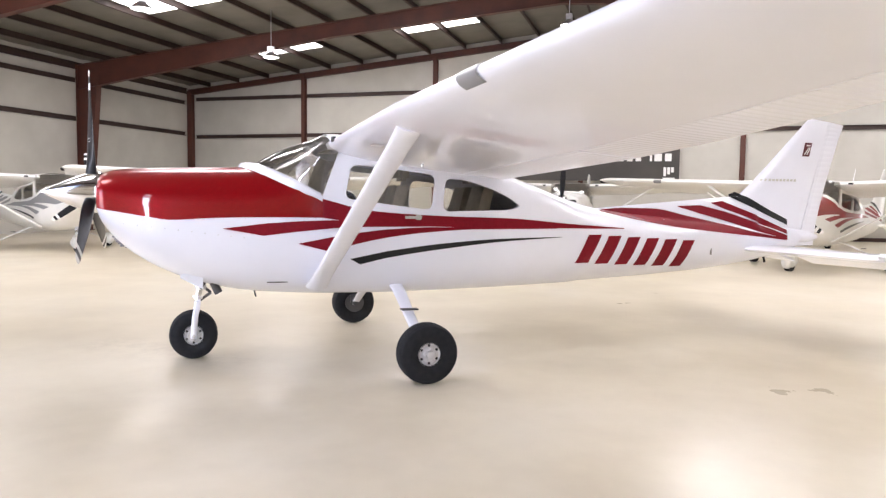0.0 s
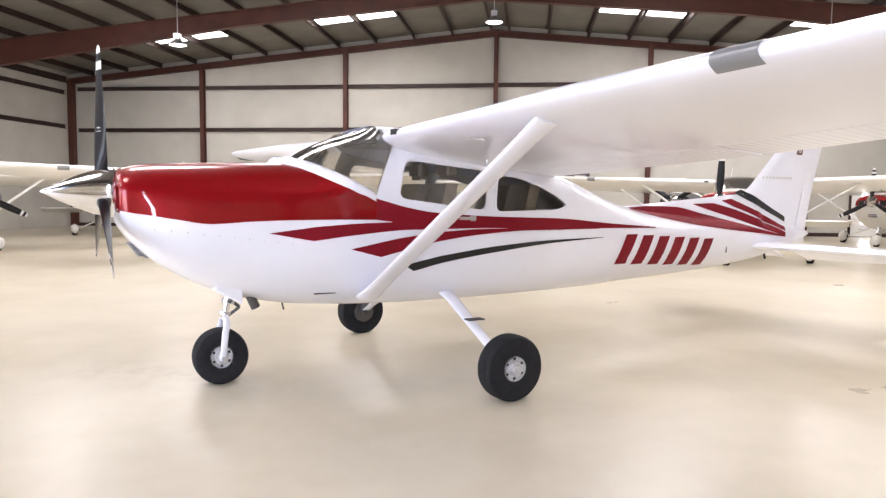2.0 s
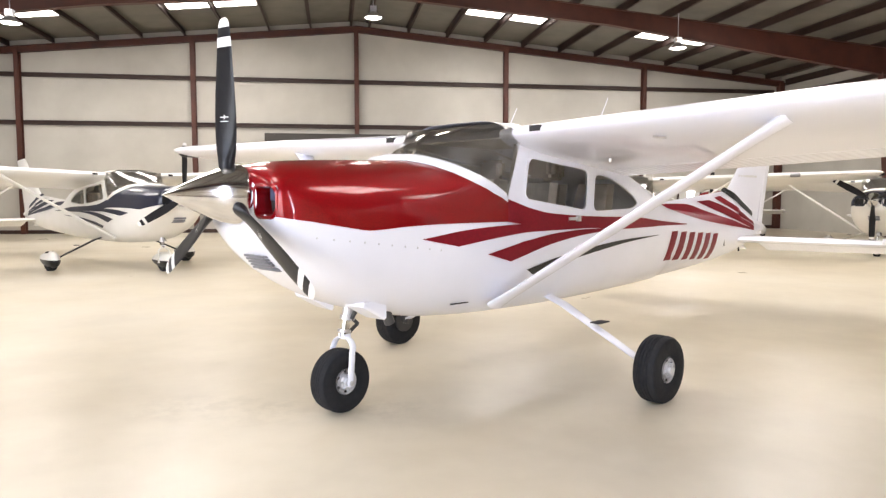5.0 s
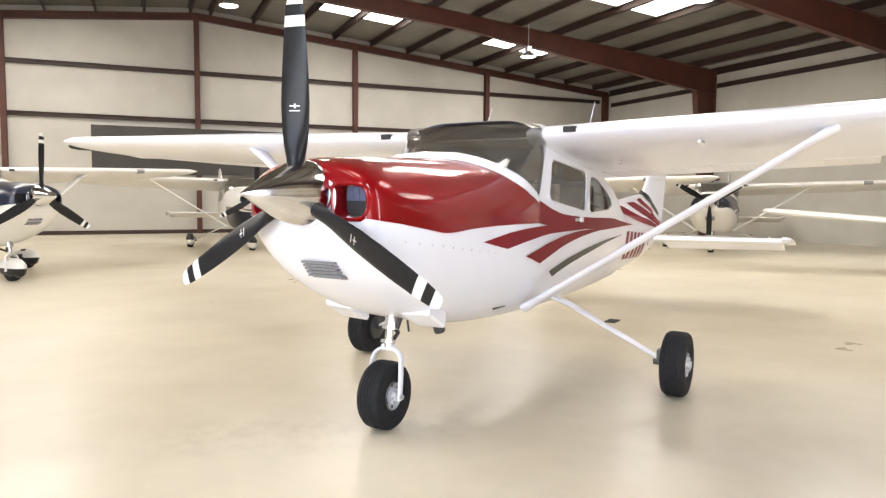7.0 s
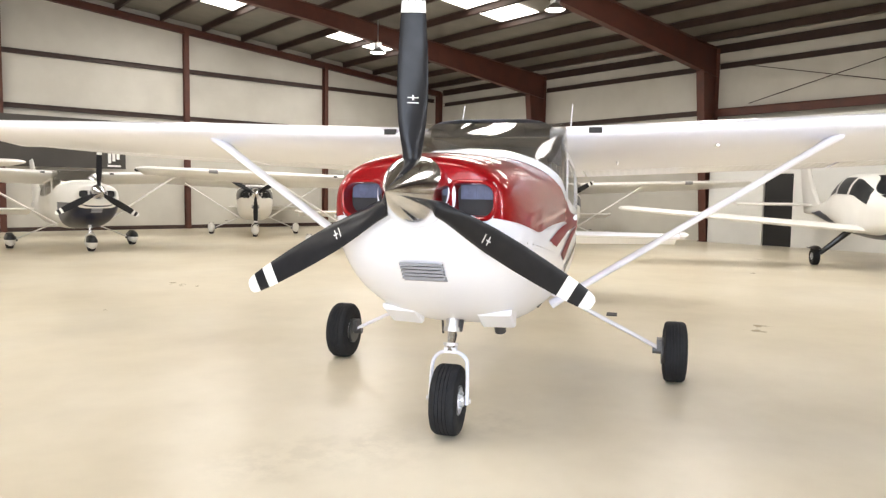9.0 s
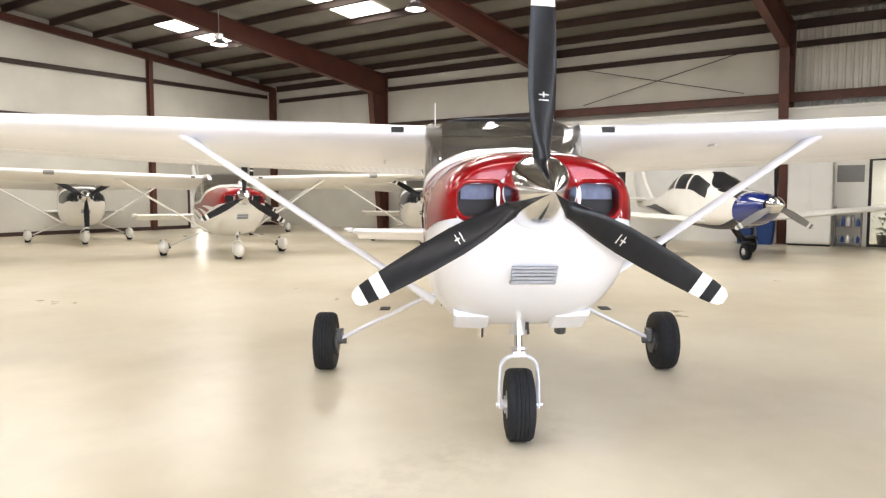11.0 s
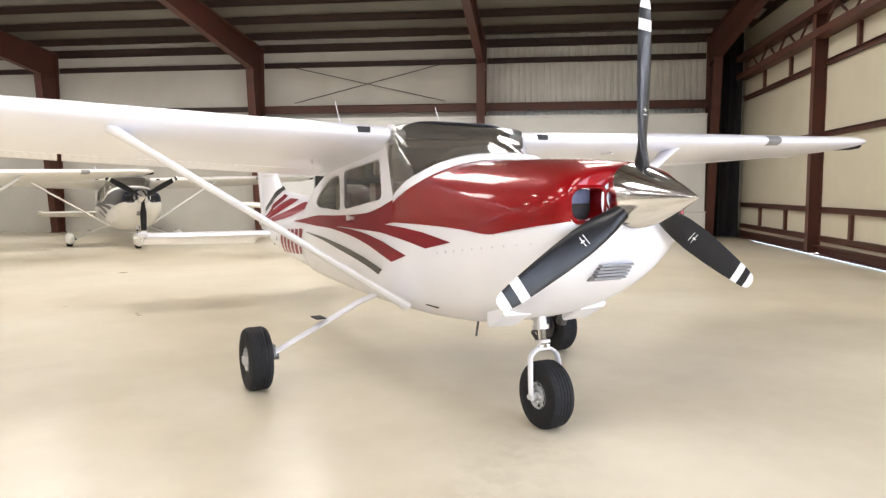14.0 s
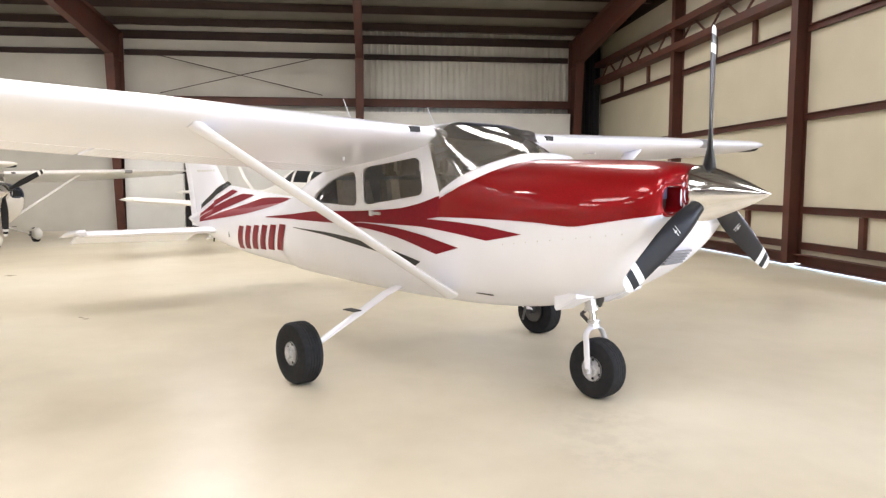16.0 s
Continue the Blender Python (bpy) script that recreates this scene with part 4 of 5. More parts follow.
    bmesh.ops.remove_doubles(bm, verts=bm.verts[:], dist=0.0006)
    part("windshield_fairing", bm, white, root, "white strip along the windshield foot", smooth=True)
    bm = bmesh.new()
    both([[head[i], Vector((head[i].x - 0.12, head[i].y * 0.98, min(head[i].z + 0.012, 1.98)))] for i in range(17)], bm)
    part("windshield_header", bm, white, root, "white strip above the windshield")
    # painted bands
    paint_c, stripe2, low = style["top"], style["accent"], style.get("low")
    if paint_c:
        bm = bmesh.new()
        lower = ((0.671, 1.255), (1.0, 1.258), (1.3, 1.257), (1.6, 1.25), (1.9, 1.235), (2.1, 1.262), (2.3, 1.295), (2.465, 1.325), (2.475, 1.335))
        rows = [shell_row(x, max(curve(lower, x), curve(BOT, x)), paint_top(x), 22, 0.004) for x in span(0.672, 1.31, 18) + span(1.35, 2.22, 20) + [2.25, 2.28, 2.31, 2.33, 2.35, 2.37, 2.39, 2.41, 2.425, 2.44, 2.455, 2.465, 2.468, 2.471, 2.473, 2.475]]
        both(rows, bm)
        bmesh.ops.remove_doubles(bm, verts=bm.verts[:], dist=0.0006)
        cut_inlets(bm)
        part("cowling_paint", bm, paint_c, root, style["word"] + " painted upper cowling", smooth=True)
        if style.get("stripes", True):
            bm = bmesh.new()
            xs2 = span(-2.42, 0.672, 34)
            band(bm, ((-2.42, 1.15), (-1.7, 1.20), (-1.1, 1.25), (-0.4, 1.272), (0.2, 1.31), (0.45, 1.355), (0.672, 1.415)), ((-2.42, 1.142), (-1.6, 1.155), (-0.76, 1.165), (-0.35, 1.178), (0.1, 1.20), (0.45, 1.225), (0.672, 1.255)), xs2)
            # first and second swept tongues
            band(bm, ((-0.4, 1.19), (0.1, 1.215), (0.45, 1.236), (0.8, 1.228), (1.13, 1.208), (1.49, 1.166)), ((-0.4, 1.18), (0.0, 1.178), (0.40, 1.175), (0.8, 1.145), (1.16, 1.105), (1.49, 1.164)), span(-0.3, 1.49, 26), 0.0045)
            band(bm, ((-1.6, 1.158), (-0.75, 1.17), (-0.3, 1.172), (0.1, 1.155), (0.5, 1.108), (0.87, 1.038)), ((-1.6, 1.152), (-0.75, 1.152), (-0.3, 1.13), (0.1, 1.085), (0.63, 0.972), (0.87, 1.036)), span(-1.6, 0.87, 30), 0.005)
            part("stripe", bm, style.get("stripe", paint_c), root, style["word"] + " swept side stripes", smooth=True)
            bm = bmesh.new()
            band(bm, ((-1.65, 1.072), (-1.0, 1.062), (-0.4, 1.025), (0.1, 0.965), (0.43, 0.900)), ((-1.65, 1.068), (-1.0, 1.035), (-0.4, 0.975), (0.1, 0.905), (0.34, 0.850), (0.43, 0.898)), span(-1.65, 0.43, 26))
            part("stripe", bm, stripe2, root, "dark swept side stripe", smooth=True)
            bm = bmesh.new()
            T = dict(tail=True, grow=0.006, n=10)
            band(bm, ((-4.80, 1.01), (-4.3, 1.085), (-3.95, 1.16), (-3.4, 1.27), (-3.0, 1.345), (-2.6, 1.352), (-2.2, 1.325)), ((-4.80, 0.99), (-4.3, 1.04), (-3.7, 1.095), (-3.1, 1.16), (-2.6, 1.238), (-2.2, 1.318)), span(-4.80, -2.2, 34), **T)
            band(bm, ((-4.80, 1.045), (-4.3, 1.20), (-3.9, 1.32), (-3.6, 1.385), (-3.3, 1.375)), ((-4.80, 1.00), (-4.3, 1.105), (-3.95, 1.20), (-3.55, 1.30), (-3.3, 1.368)), span(-4.80, -3.3, 22), **T)
            band(bm, ((-4.80, 1.11), (-4.4, 1.26), (-4.1, 1.365), (-3.9, 1.435), (-3.75, 1.415)), ((-4.80, 1.06), (-4.4, 1.185), (-4.1, 1.29), (-3.9, 1.35), (-3.75, 1.408)), span(-4.80, -3.75, 18), **T)
            part("tail_stripe", bm, style.get("stripe", paint_c), root, style["word"] + " swept tail stripes", smooth=True)
            bm = bmesh.new()
            band(bm, ((-4.82, 1.225), (-4.5, 1.36), (-4.2, 1.50), (-4.1, 1.54), (-3.99, 1.50)), ((-4.82, 1.165), (-4.5, 1.285), (-4.2, 1.405), (-4.1, 1.445), (-3.99, 1.49)), span(-4.82, -4.02, 16), **T)
            part("tail_stripe", bm, stripe2, root, "dark swept tail stripe", smooth=True)
    if low:
        bm = bmesh.new()
        both([shell_row(x, curve(BOT, x), 1.21, 12, 0.004) for x in span(1.1, 2.42, 16)], bm)
        part("lower_cowling_paint", bm, low, root, "dark painted lower cowling", smooth=True)
    # registration as slanted plain bars
    if fine:
        for i in range(6):
            x0 = -1.90 - i * 0.246
            z1, z0 = 1.088 - i * 0.0148, 0.808 - i * 0.0146
            for s in (1, -1):
                lean = -0.145 if s > 0 else 0.145
                bm = bmesh.new()
                rws = [[Vector((x0 - a + lean * (v - 0.5), 0, z0 + (z1 - z0) * v)) for a in (0.0, 0.08, 0.16)] for v in span(0, 1, 5)]
                for p in sum(rws, []):
                    p.y = s * (body_y(p.x, p.z) + 0.004)
                loft(bm, rws)
                part("marking_bar", bm, M_REDMARK, root, "plain red slanted marking bar")
    # nose bowl: air inlets, lower grille
    for s in (1, -1):
        bm = bmesh.new()
        rws = []
        for y, z in INLET + INLET[:1]:
            dy, dz = y - 0.282, z - 1.408
            rws.append([(inlet_x(min(0.5, 0.282 + dy * g)) + h, s * (0.282 + dy * g), 1.408 + dz * k) for g, k, h in ((1.2, 1.24, -0.006), (1.14, 1.16, 0.003), (1.03, 1.06, 0.006), (0.97, 0.97, 0.002), (0.94, 0.92, -0.02))] + [(inlet_x(0.282 + dy * 0.9) - 0.14, s * (0.282 + dy * 0.9), 1.408 + dz * 0.9)])
        loft(bm, rws)
        part("inlet_lip", bm, paint_c or white, root, "rounded cooling air inlet lip", smooth=True)
        bm = bmesh.new()
        bm.faces.new([bm.verts.new((inlet_x(0.282 + (y - 0.282) * 0.9) - 0.10, s * (0.282 + (y - 0.282) * 0.98), 1.408 + (z - 1.408) * 0.98)) for y, z in INLET])
        part("inlet", bm, M_DARK, root, "dark cooling air inlet")
        if fine:
            bm = bmesh.new()
            box(bm, 2.372, 2.390, *sorted((s * 0.205, s * 0.365)), 1.412, 1.486)
            cyl = part("engine_cylinder", bm, M_ENGINE, root, "blue-grey engine cylinder seen in the inlet")
            for i in range(4):
                part("cooling_fin", boxed(2.389, 2.393, *sorted((s * (0.209 + i * 0.039), s * (0.245 + i * 0.039))), 1.417, 1.480), M_ENGINE, cyl)
    bm = bmesh.new()
    for i in range(5 if fine else 2):
        z = 1.086 - i * (0.019 if fine else 0.045)
        x = 2.379 - (1.086 - z) * 0.78
        box(bm, x - 0.02, x + 0.012, -0.112, 0.112, z - (0.013 if fine else 0.035), z)
    box(bm, 2.25, 2.29, -0.114, 0.114, 0.985, 1.07)
    part("lower_grille", bm, M_GRILLE, root, "grey louvred lower air inlet")
    # propeller
    prop = part("propeller_hub", *hub_mesh(), root, "dark propeller hub")
    spin = bmesh.new()
    lathe(spin, [(0.0, 0.172), (0.012, 0.176), (0.03, 0.174)] + [(0.03 + 0.425 * t, 0.174 * (1 - t ** 1.35) + 0.0) for t in span(0.04, 0.985, 16)] + [(0.455, 0.0)], (2.475, 0, 1.445), (1, 0, 0), 40)
    part("spinner", spin, M_CHROME if style.get("chrome", True) else white, prop, "polished metal spinner cone", smooth=True)
    for k in range(3):
        ang = radians(style.get("prop", 0) + 120 * k)
        bl = part("blade", *blade_mesh(ang, 1.0 if fine else 0.99), prop, "black blade with white tip bands", smooth=True)
        if fine:
            out, tan = Vector((0, math.sin(ang), math.cos(ang))), Vector((0, math.cos(ang), -math.sin(ang)))
            a = radians(29)
            u = tan * math.cos(a) - Vector((1, 0, 0)) * math.sin(a) * 0.9
            v = out.cross(u).normalized()
            v = v if v.x > 0 else -v
            bm = bmesh.new()
            for o, w, h in ((-0.012, 0.028, 0.0025), (0.012, 0.028, 0.0025), (0.012, 0.004, 0.012)):
                c = Vector((2.548, 0, 1.445)) + out * (0.43 + o) + v * 0.0125
                bm.faces.new([bm.verts.new(c + u * p + out * q) for p, q in ((-w, -h), (w, -h), (w, h), (-w, h))])
            part("blade_mark", bm, M_BWHITE, bl, "small white blade mark")
    # wings
    for s in (1, -1):
        foil = airfoil(0.0, 0.735, 16 if fine else 9)
        bm = bmesh.new()
        loft(bm, [wing_row(y, s, foil) for y in (0.44, 0.9, 1.5, 2.1, 2.6, 3.2, 3.8, 4.4, 5.0, 5.12)], closed=True, cap=True)
        fullf = airfoil(0.0, 1.0, 18 if fine else 10)[:-1]
        loft(bm, [wing_row(y, s, fullf, scale=k, bulge=b) for y, k, b in ((5.12, 1.0, 1.0), (5.25, 0.995, 0.95), (5.34, 0.97, 0.75), (5.40, 0.91, 0.45), (5.43, 0.80, 0.1))], closed=True, cap=True)
        loft(bm, [wing_row(y, s, airfoil(0.70, 1.0, 6)) for y in (0.44, 0.60)], closed=True, cap=True)
        wing = part("wing", bm, white, root, "white high wing panel", smooth=True)
        for nm, a, b in (("flap", 0.615, 2.60), ("aileron", 2.63, 5.10)):
            bm = bmesh.new()
            af = airfoil(0.7375, 1.0, 5)
            step = 0.03 if fine else 0.4
            k = max(2, int((b - a) / step))
            k += k % 2
            loft(bm, [wing_row(y, s, [(f, h + (0.0015 if (i % 2 and fine and 0 < j < len(af) - 1) else 0) * (1 if j < 6 else -1)) for j, (f, h) in enumerate(af)]) for i, y in enumerate(span(a, b, k))], closed=True, cap=True)
            part(nm, bm, white, wing, "white ribbed metal " + nm, smooth=not fine)
        # wing-root air vent, landing lamp, tip light
        bm = bmesh.new()
        xl, zl, c, d = wing_frame(0.76)
        box(bm, xl - 0.03, xl + 0.006, *sorted((s * 0.715, s * 0.805)), zl - 0.005, zl + 0.035)
        part("air_vent", bm, M_DARK, wing, "small dark cabin air vent")
        bm = bmesh.new()
        if s > 0 or not fine:
            foilL = [p for p in airfoil(0.0, 0.036, 8)]
            loft(bm, [[Vector((p.x + 0.006, p.y, p.z)) for p in wing_row(y, s, foilL, bulge=1.05)] for y in (3.53, 3.635, 3.74)])
            part("landing_lamp", bm, M_GREYP, wing, "grey landing lamp window in the leading edge", smooth=True)
        bm = bmesh.new()
        xl, zl, c, d = wing_frame(5.2)
        lathe(bm, ((-0.5, 0.008), (-0.36, 0.028), (-0.1, 0.04), (0.04, 0.042), (0.14, 0.03), (0.18, 0.0)), (xl - 0.30, s * 5.425, zl - 0.04), (1, 0, 0), 12)
        part("tip_light", bm, M_BLACKP, wing, "dark navigation light", smooth=True)
        # lift strut with end fairings
        p0, p1 = Vector((0.71, s * 0.545, 0.70)), Vector((0.44, s * 2.35, 1.865))
        d = (p1 - p0).normalized()
        bm = bmesh.new()
        f = Vector((1, 0, 0)) - d * d.x
        f.normalize()
        up = d.cross(f)
        sec = [(math.cos(a) * 0.074 * (1.0 if math.cos(a) > 0 else 1.2), math.sin(a) * 0.024) for a in [2 * math.pi * i / 16 for i in range(16)]]
        loft(bm, [[p0 + (p1 - p0) * t + f * (u * k) + up * (v * g) for u, v in sec] for t, k, g in ((-0.03, 1.2, 1.4), (0.03, 1.05, 1.1), (0.08, 1.0, 1.0), (0.90, 1.0, 1.0), (0.95, 1.06, 1.2), (0.98, 1.1, 1.4), (1.0, 1.12, 1.5))], closed=True, cap=True)
        part("strut", bm, white, root, "white lift strut", smooth=True)
        # main gear
        bm = bmesh.new()
        pts = [(0.42, 0.645, 0.062), (0.56, 0.60, 0.060), (0.80, 0.48, 0.052), (1.05, 0.36, 0.046), (1.28, 0.245, 0.040)]
        loft(bm, [ring((-0.01, s * y, z + drop * 0.6 * (y - 0.42) / 0.86), (1, 0, 0), Vector((0, s * 0.45, 0.89)), k, 0.016, 14) for y, z, k in pts], closed=True, cap=True)
        leg = part("gear_leg", bm, style.get("leg", white), root, "white spring steel gear leg", smooth=True)
        bm = bmesh.new()
        box(bm, -0.07, 0.07, *sorted((s * 0.86, s * 0.94)), 0.497 + drop * 0.33, 0.505 + drop * 0.33)
        part("step", bm, M_DARK, leg, "black step plate")
        bm = bmesh.new()
        wr = 0.235 if fine else 0.19
        wz = wr + drop
        tube(bm, (0, s * 1.22, wz + 0.005), (0, s * 1.34, wz), 0.03, n=12)
        lathe(bm, ((0, 0.0), (0, 0.105), (0.02, 0.105), (0.02, 0.0)), (0, s * 1.285, wz), (0, s, 0), 24)
        box(bm, -0.05, 0.05, *sorted((s * 1.25, s * 1.31)), wz + 0.005, wz + 0.095)
        part("brake", bm, M_BRAKE, leg, "grey disc brake")
        wheel(root, (0, s * 1.385, wz), wr, 0.175 if fine else 0.15, 0.088, name="main_wheel")
        if style.get("pants"):
            pant(root, (0, s * 1.385, drop + 0.17), drop, style)
        # tailplane with drooping elevator
        bm = bmesh.new()
        rws = []
        for t in (0, 0.33, 0.66, 0.95, 1.0):
            y, le, te = 0.06 + 1.62 * t, -4.10 - 0.20 * t, -4.74 + 0.02 * t
            if t == 1.0:
                le -= 0.07
            rws.append([Vector((le + (te - le) * f, s * y, 0.90 + h)) for f, h in ((0, 0), (0.06, 0.022), (0.3, 0.04), (0.7, 0.036), (1, 0.026), (1, -0.026), (0.7, -0.036), (0.3, -0.04), (0.06, -0.022))])
        loft(bm, rws, closed=True, cap=True)
        tp = part("tailplane", bm, white, root, "white horizontal tailplane", smooth=True)
        bm = bmesh.new()
        k = 44 if fine else 6
        rws = []
        for i, y in enumerate(span(0.14, 1.66, k)):
            t = y / 1.7
            x0, ch = -4.755 + 0.02 * t, 0.43 - 0.10 * t
            bmp = 0.0016 if (i % 2 and fine) else 0
            rws.append([Vector((x0 - ch * f, s * y, 0.89 - ch * f * 0.42 + h)) for f, h in ((0, 0.02), (0.15, 0.027 + bmp), (0.9, 0.006 + bmp), (1, 0.0), (0.9, -0.008 - bmp), (0.15, -0.027 - bmp), (0, -0.02))])
        loft(bm, rws, closed=True, cap=True)
        loft(bm, [[Vector((x, s * y, z)) for x, z in ((-4.33, 0.965 - a), (-4.30, 0.935), (-4.33, 0.90 + a), (-4.75, 0.86 + a), (-5.06, 0.83), (-4.75, 0.93 - a))] for y, a in ((1.672, 0.0), (1.74, 0.0), (1.785, 0.02))], closed=True, cap=True)
        part("elevator", bm, white, tp, "white ribbed elevator", smooth=not fine)
    # fin, rudder, dorsal ridge
    bm = bmesh.new()
    zs = span(1.0, 2.41, 12)
    rws = []
    for i, z in enumerate(zs):
        le, te = fin_edges(z)
        hx = -5.02 - (z - 1.0) * 0.27
        k = 1.0 if i < 12 else 0.5
        prof = [(le + (hx - le) * f) for f in (0, 0.05, 0.2, 0.6, 1.0)]
        L_ = [Vector((x, fin_half(x, z) * k + 0.002, z - max(0, (z - 2.2)) * (le - x) * 0.5)) for x in prof]
        rws.append(L_ + [Vector((p.x, -p.y, p.z)) for p in L_[::-1]])
    loft(bm, rws, closed=True, cap=True)
    rid = []
    for x in span(-2.1, -4.26, 12):
        top = 1.33 + (-2.1 - x) / 2.0 * 0.16
        rid.append([Vector((x, 0.02 + max(0, top - z) * 0.28, z)) for z in (deck_z(x) - 0.05, max(deck_z(x) - 0.045, top - 0.05))] + [Vector((x, 0.012, top)), Vector((x, -0.012, top))] + [Vector((x, -(0.02 + max(0, top - z) * 0.28), z)) for z in (max(deck_z(x) - 0.045, top - 0.05), deck_z(x) - 0.05)])
    loft(bm, rid, cap=False)
    fin = part("fin", bm, white, root, "white swept fin", smooth=True)
    bm = bmesh.new()
    rws = []
    for i, z in enumerate(span(0.92, 2.41, 48 if fine else 8)):
        le, te = fin_edges(z)
        hx = -5.03 - (z - 1.0) * 0.27
        b = 0.0016 if (i % 2 and fine) else 0
        w = 0.035 - 0.012 * (z - 1)
        rws.append([Vector((x, y, z - max(0, (z - 2.2)) * (le - x) * 0.5)) for x, y in ((hx, w), (hx - 0.05, w + b), (te + 0.03, 0.008 + b), (te, 0), (te + 0.03, -0.008 - b), (hx - 0.05, -w - b), (hx, -w))])
    loft(bm, rws, closed=True, cap=True)
    part("rudder", bm, white, fin, "white ribbed rudder", smooth=not fine)
    bm = bmesh.new()
    lathe(bm, ((-0.20, 0.0), (-0.17, 0.03), (-0.05, 0.06), (0.15, 0.08)), (-5.15, 0, 1.02), (1, 0, 0), 16)
    part("tail_cone", bm, white, root, "white tail cone", smooth=True)
    # nose gear
    nose_gear(root, white, style, drop)
    # roof aerials
    if fine or style.get("aerials"):
        for s in (1, -1):
            bm = bmesh.new()
            tube(bm, (-0.46, s * 0.49, 1.86), (-0.70, s * 0.49, 2.25), 0.007, 0.004, n=6)
            lathe(bm, ((0, 0.02), (0.03, 0.012)), (-0.47, s * 0.49, 1.90), (0, 0, 1), 10)
            part("aerial", bm, M_WHITE, root, "thin white whip aerial")
    if fine:
        details(root)
    cabin(root, fine)
    # the nose draws in a little ahead of the firewall
    for ob in root.children_recursive:
        for v in ob.data.vertices:
            if v.co.x > 1.1:
                v.co.x -= 0.05 * min(1.0, (v.co.x - 1.1) / 1.2)
    return root


def hub_mesh():
    bm = bmesh.new()
    lathe(bm, ((0.0, 0.0), (0.0, 0.168), (0.02, 0.168), (0.02, 0.0)), (2.468, 0, 1.445), (1, 0, 0), 32)
    return bm, M_DARK


def blade_mesh(ang, r_tip):
    """One propeller blade; ang from straight up, seen from the front turning right."""
    bm = bmesh.new()
    out = Vector((0, math.sin(ang), math.cos(ang)))
    tan = Vector((0, math.cos(ang), -math.sin(ang)))
    fwd = Vector((1, 0, 0))
    st = ((0.12, 0.046, 0.9, 50), (0.175, 0.050, 0.8, 46), (0.205, 0.054, 0.62, 43), (0.235, 0.059, 0.46, 40), (0.27, 0.064, 0.32, 37), (0.34, 0.071, 0.2, 32), (0.45, 0.076, 0.14, 26), (0.60, 0.073, 0.11, 21), (0.72, 0.067, 0.10, 17), (0.835, 0.060, 0.09, 15), (0.837, 0.060, 0.09, 15), (0.89, 0.056, 0.09, 14), (0.892, 0.056, 0.09, 14), (0.945, 0.049, 0.09, 13), (0.947, 0.049, 0.09, 13), (0.965, 0.045, 0.1, 13), (0.985, 0.038, 0.1, 12), (1.0, 0.020, 0.1, 12))
    mats, rows = [], []
    for r, ch, th, tw in st:
        a = radians(tw)
        u = tan * math.cos(a) - fwd * math.sin(a) * 0.9
        v = out.cross(u)
        c = Vector((2.548, 0, 1.445)) + out * (r * r_tip)
        rows.append([c + u * (ch * math.cos(t)) + v * (ch * th * math.sin(t)) for t in [2 * math.pi * i / 14 for i in range(14)]])
    for r, *_ in st[:-1]:
        mats.append(1 if 0.836 <= r < 0.891 or r >= 0.946 else 0)
    loft(bm, rows, closed=True, cap=True, mats=mats)
    bm.faces.ensure_lookup_table()
    bm.faces[-1].material_index = 1
    return bm, (M_BLADE, M_BWHITE)


def inlet_x(y):
    return curve(((0.0, 2.474), (0.20, 2.475), (0.33, 2.470), (0.388, 2.464), (0.437, 2.42), (0.472, 2.33), (0.5, 2.20)), y)


INLET = rounded([(0.175, 1.492), (0.345, 1.49), (0.385, 1.455), (0.385, 1.365), (0.35, 1.325), (0.185, 1.325)], 0.05, 5)


def cut_inlets(bm):
    """Open the nose where the cooling inlets are."""
    bm.normal_update()
    gone = [f for f in bm.faces if f.calc_center_median().x > 2.30 and abs(f.normal.x) > 0.42 and 0.175 < abs(f.calc_center_median().y) < 0.39 and 1.323 < f.calc_center_median().z < 1.494]
    bmesh.ops.delete(bm, geom=gone, context="FACES")


def pant(root, c, drop, style):
    """A streamlined wheel fairing with a dark lower half."""
    bm = bmesh.new()
    rows, mats = [], []
    for t in span(0, 1, 14):
        x = c[0] + 0.32 - 0.82 * t
        k = math.sin(math.pi * t ** 0.62) ** 0.6 if 0 < t < 1 else 0.02
        zc = c[2] + 0.05
        rows.append([Vector((x, c[1] + 0.115 * k * math.cos(a), max(drop + 0.06, zc + 0.165 * k * math.sin(a)))) for a in [2 * math.pi * i / 16 for i in range(16)]])
    loft(bm, rows, closed=True, cap=True)
    for f in bm.faces:
        zf = f.calc_center_median().z
        f.material_index = 1 if (style["pants"] == "dark" and zf < c[2] + 0.05) or (style["pants"] == "top" and zf > c[2] + 0.04) else 0
    part("wheel_fairing", bm, (M_CREAM, M_BLACKP), root, "streamlined wheel fairing", smooth=True)


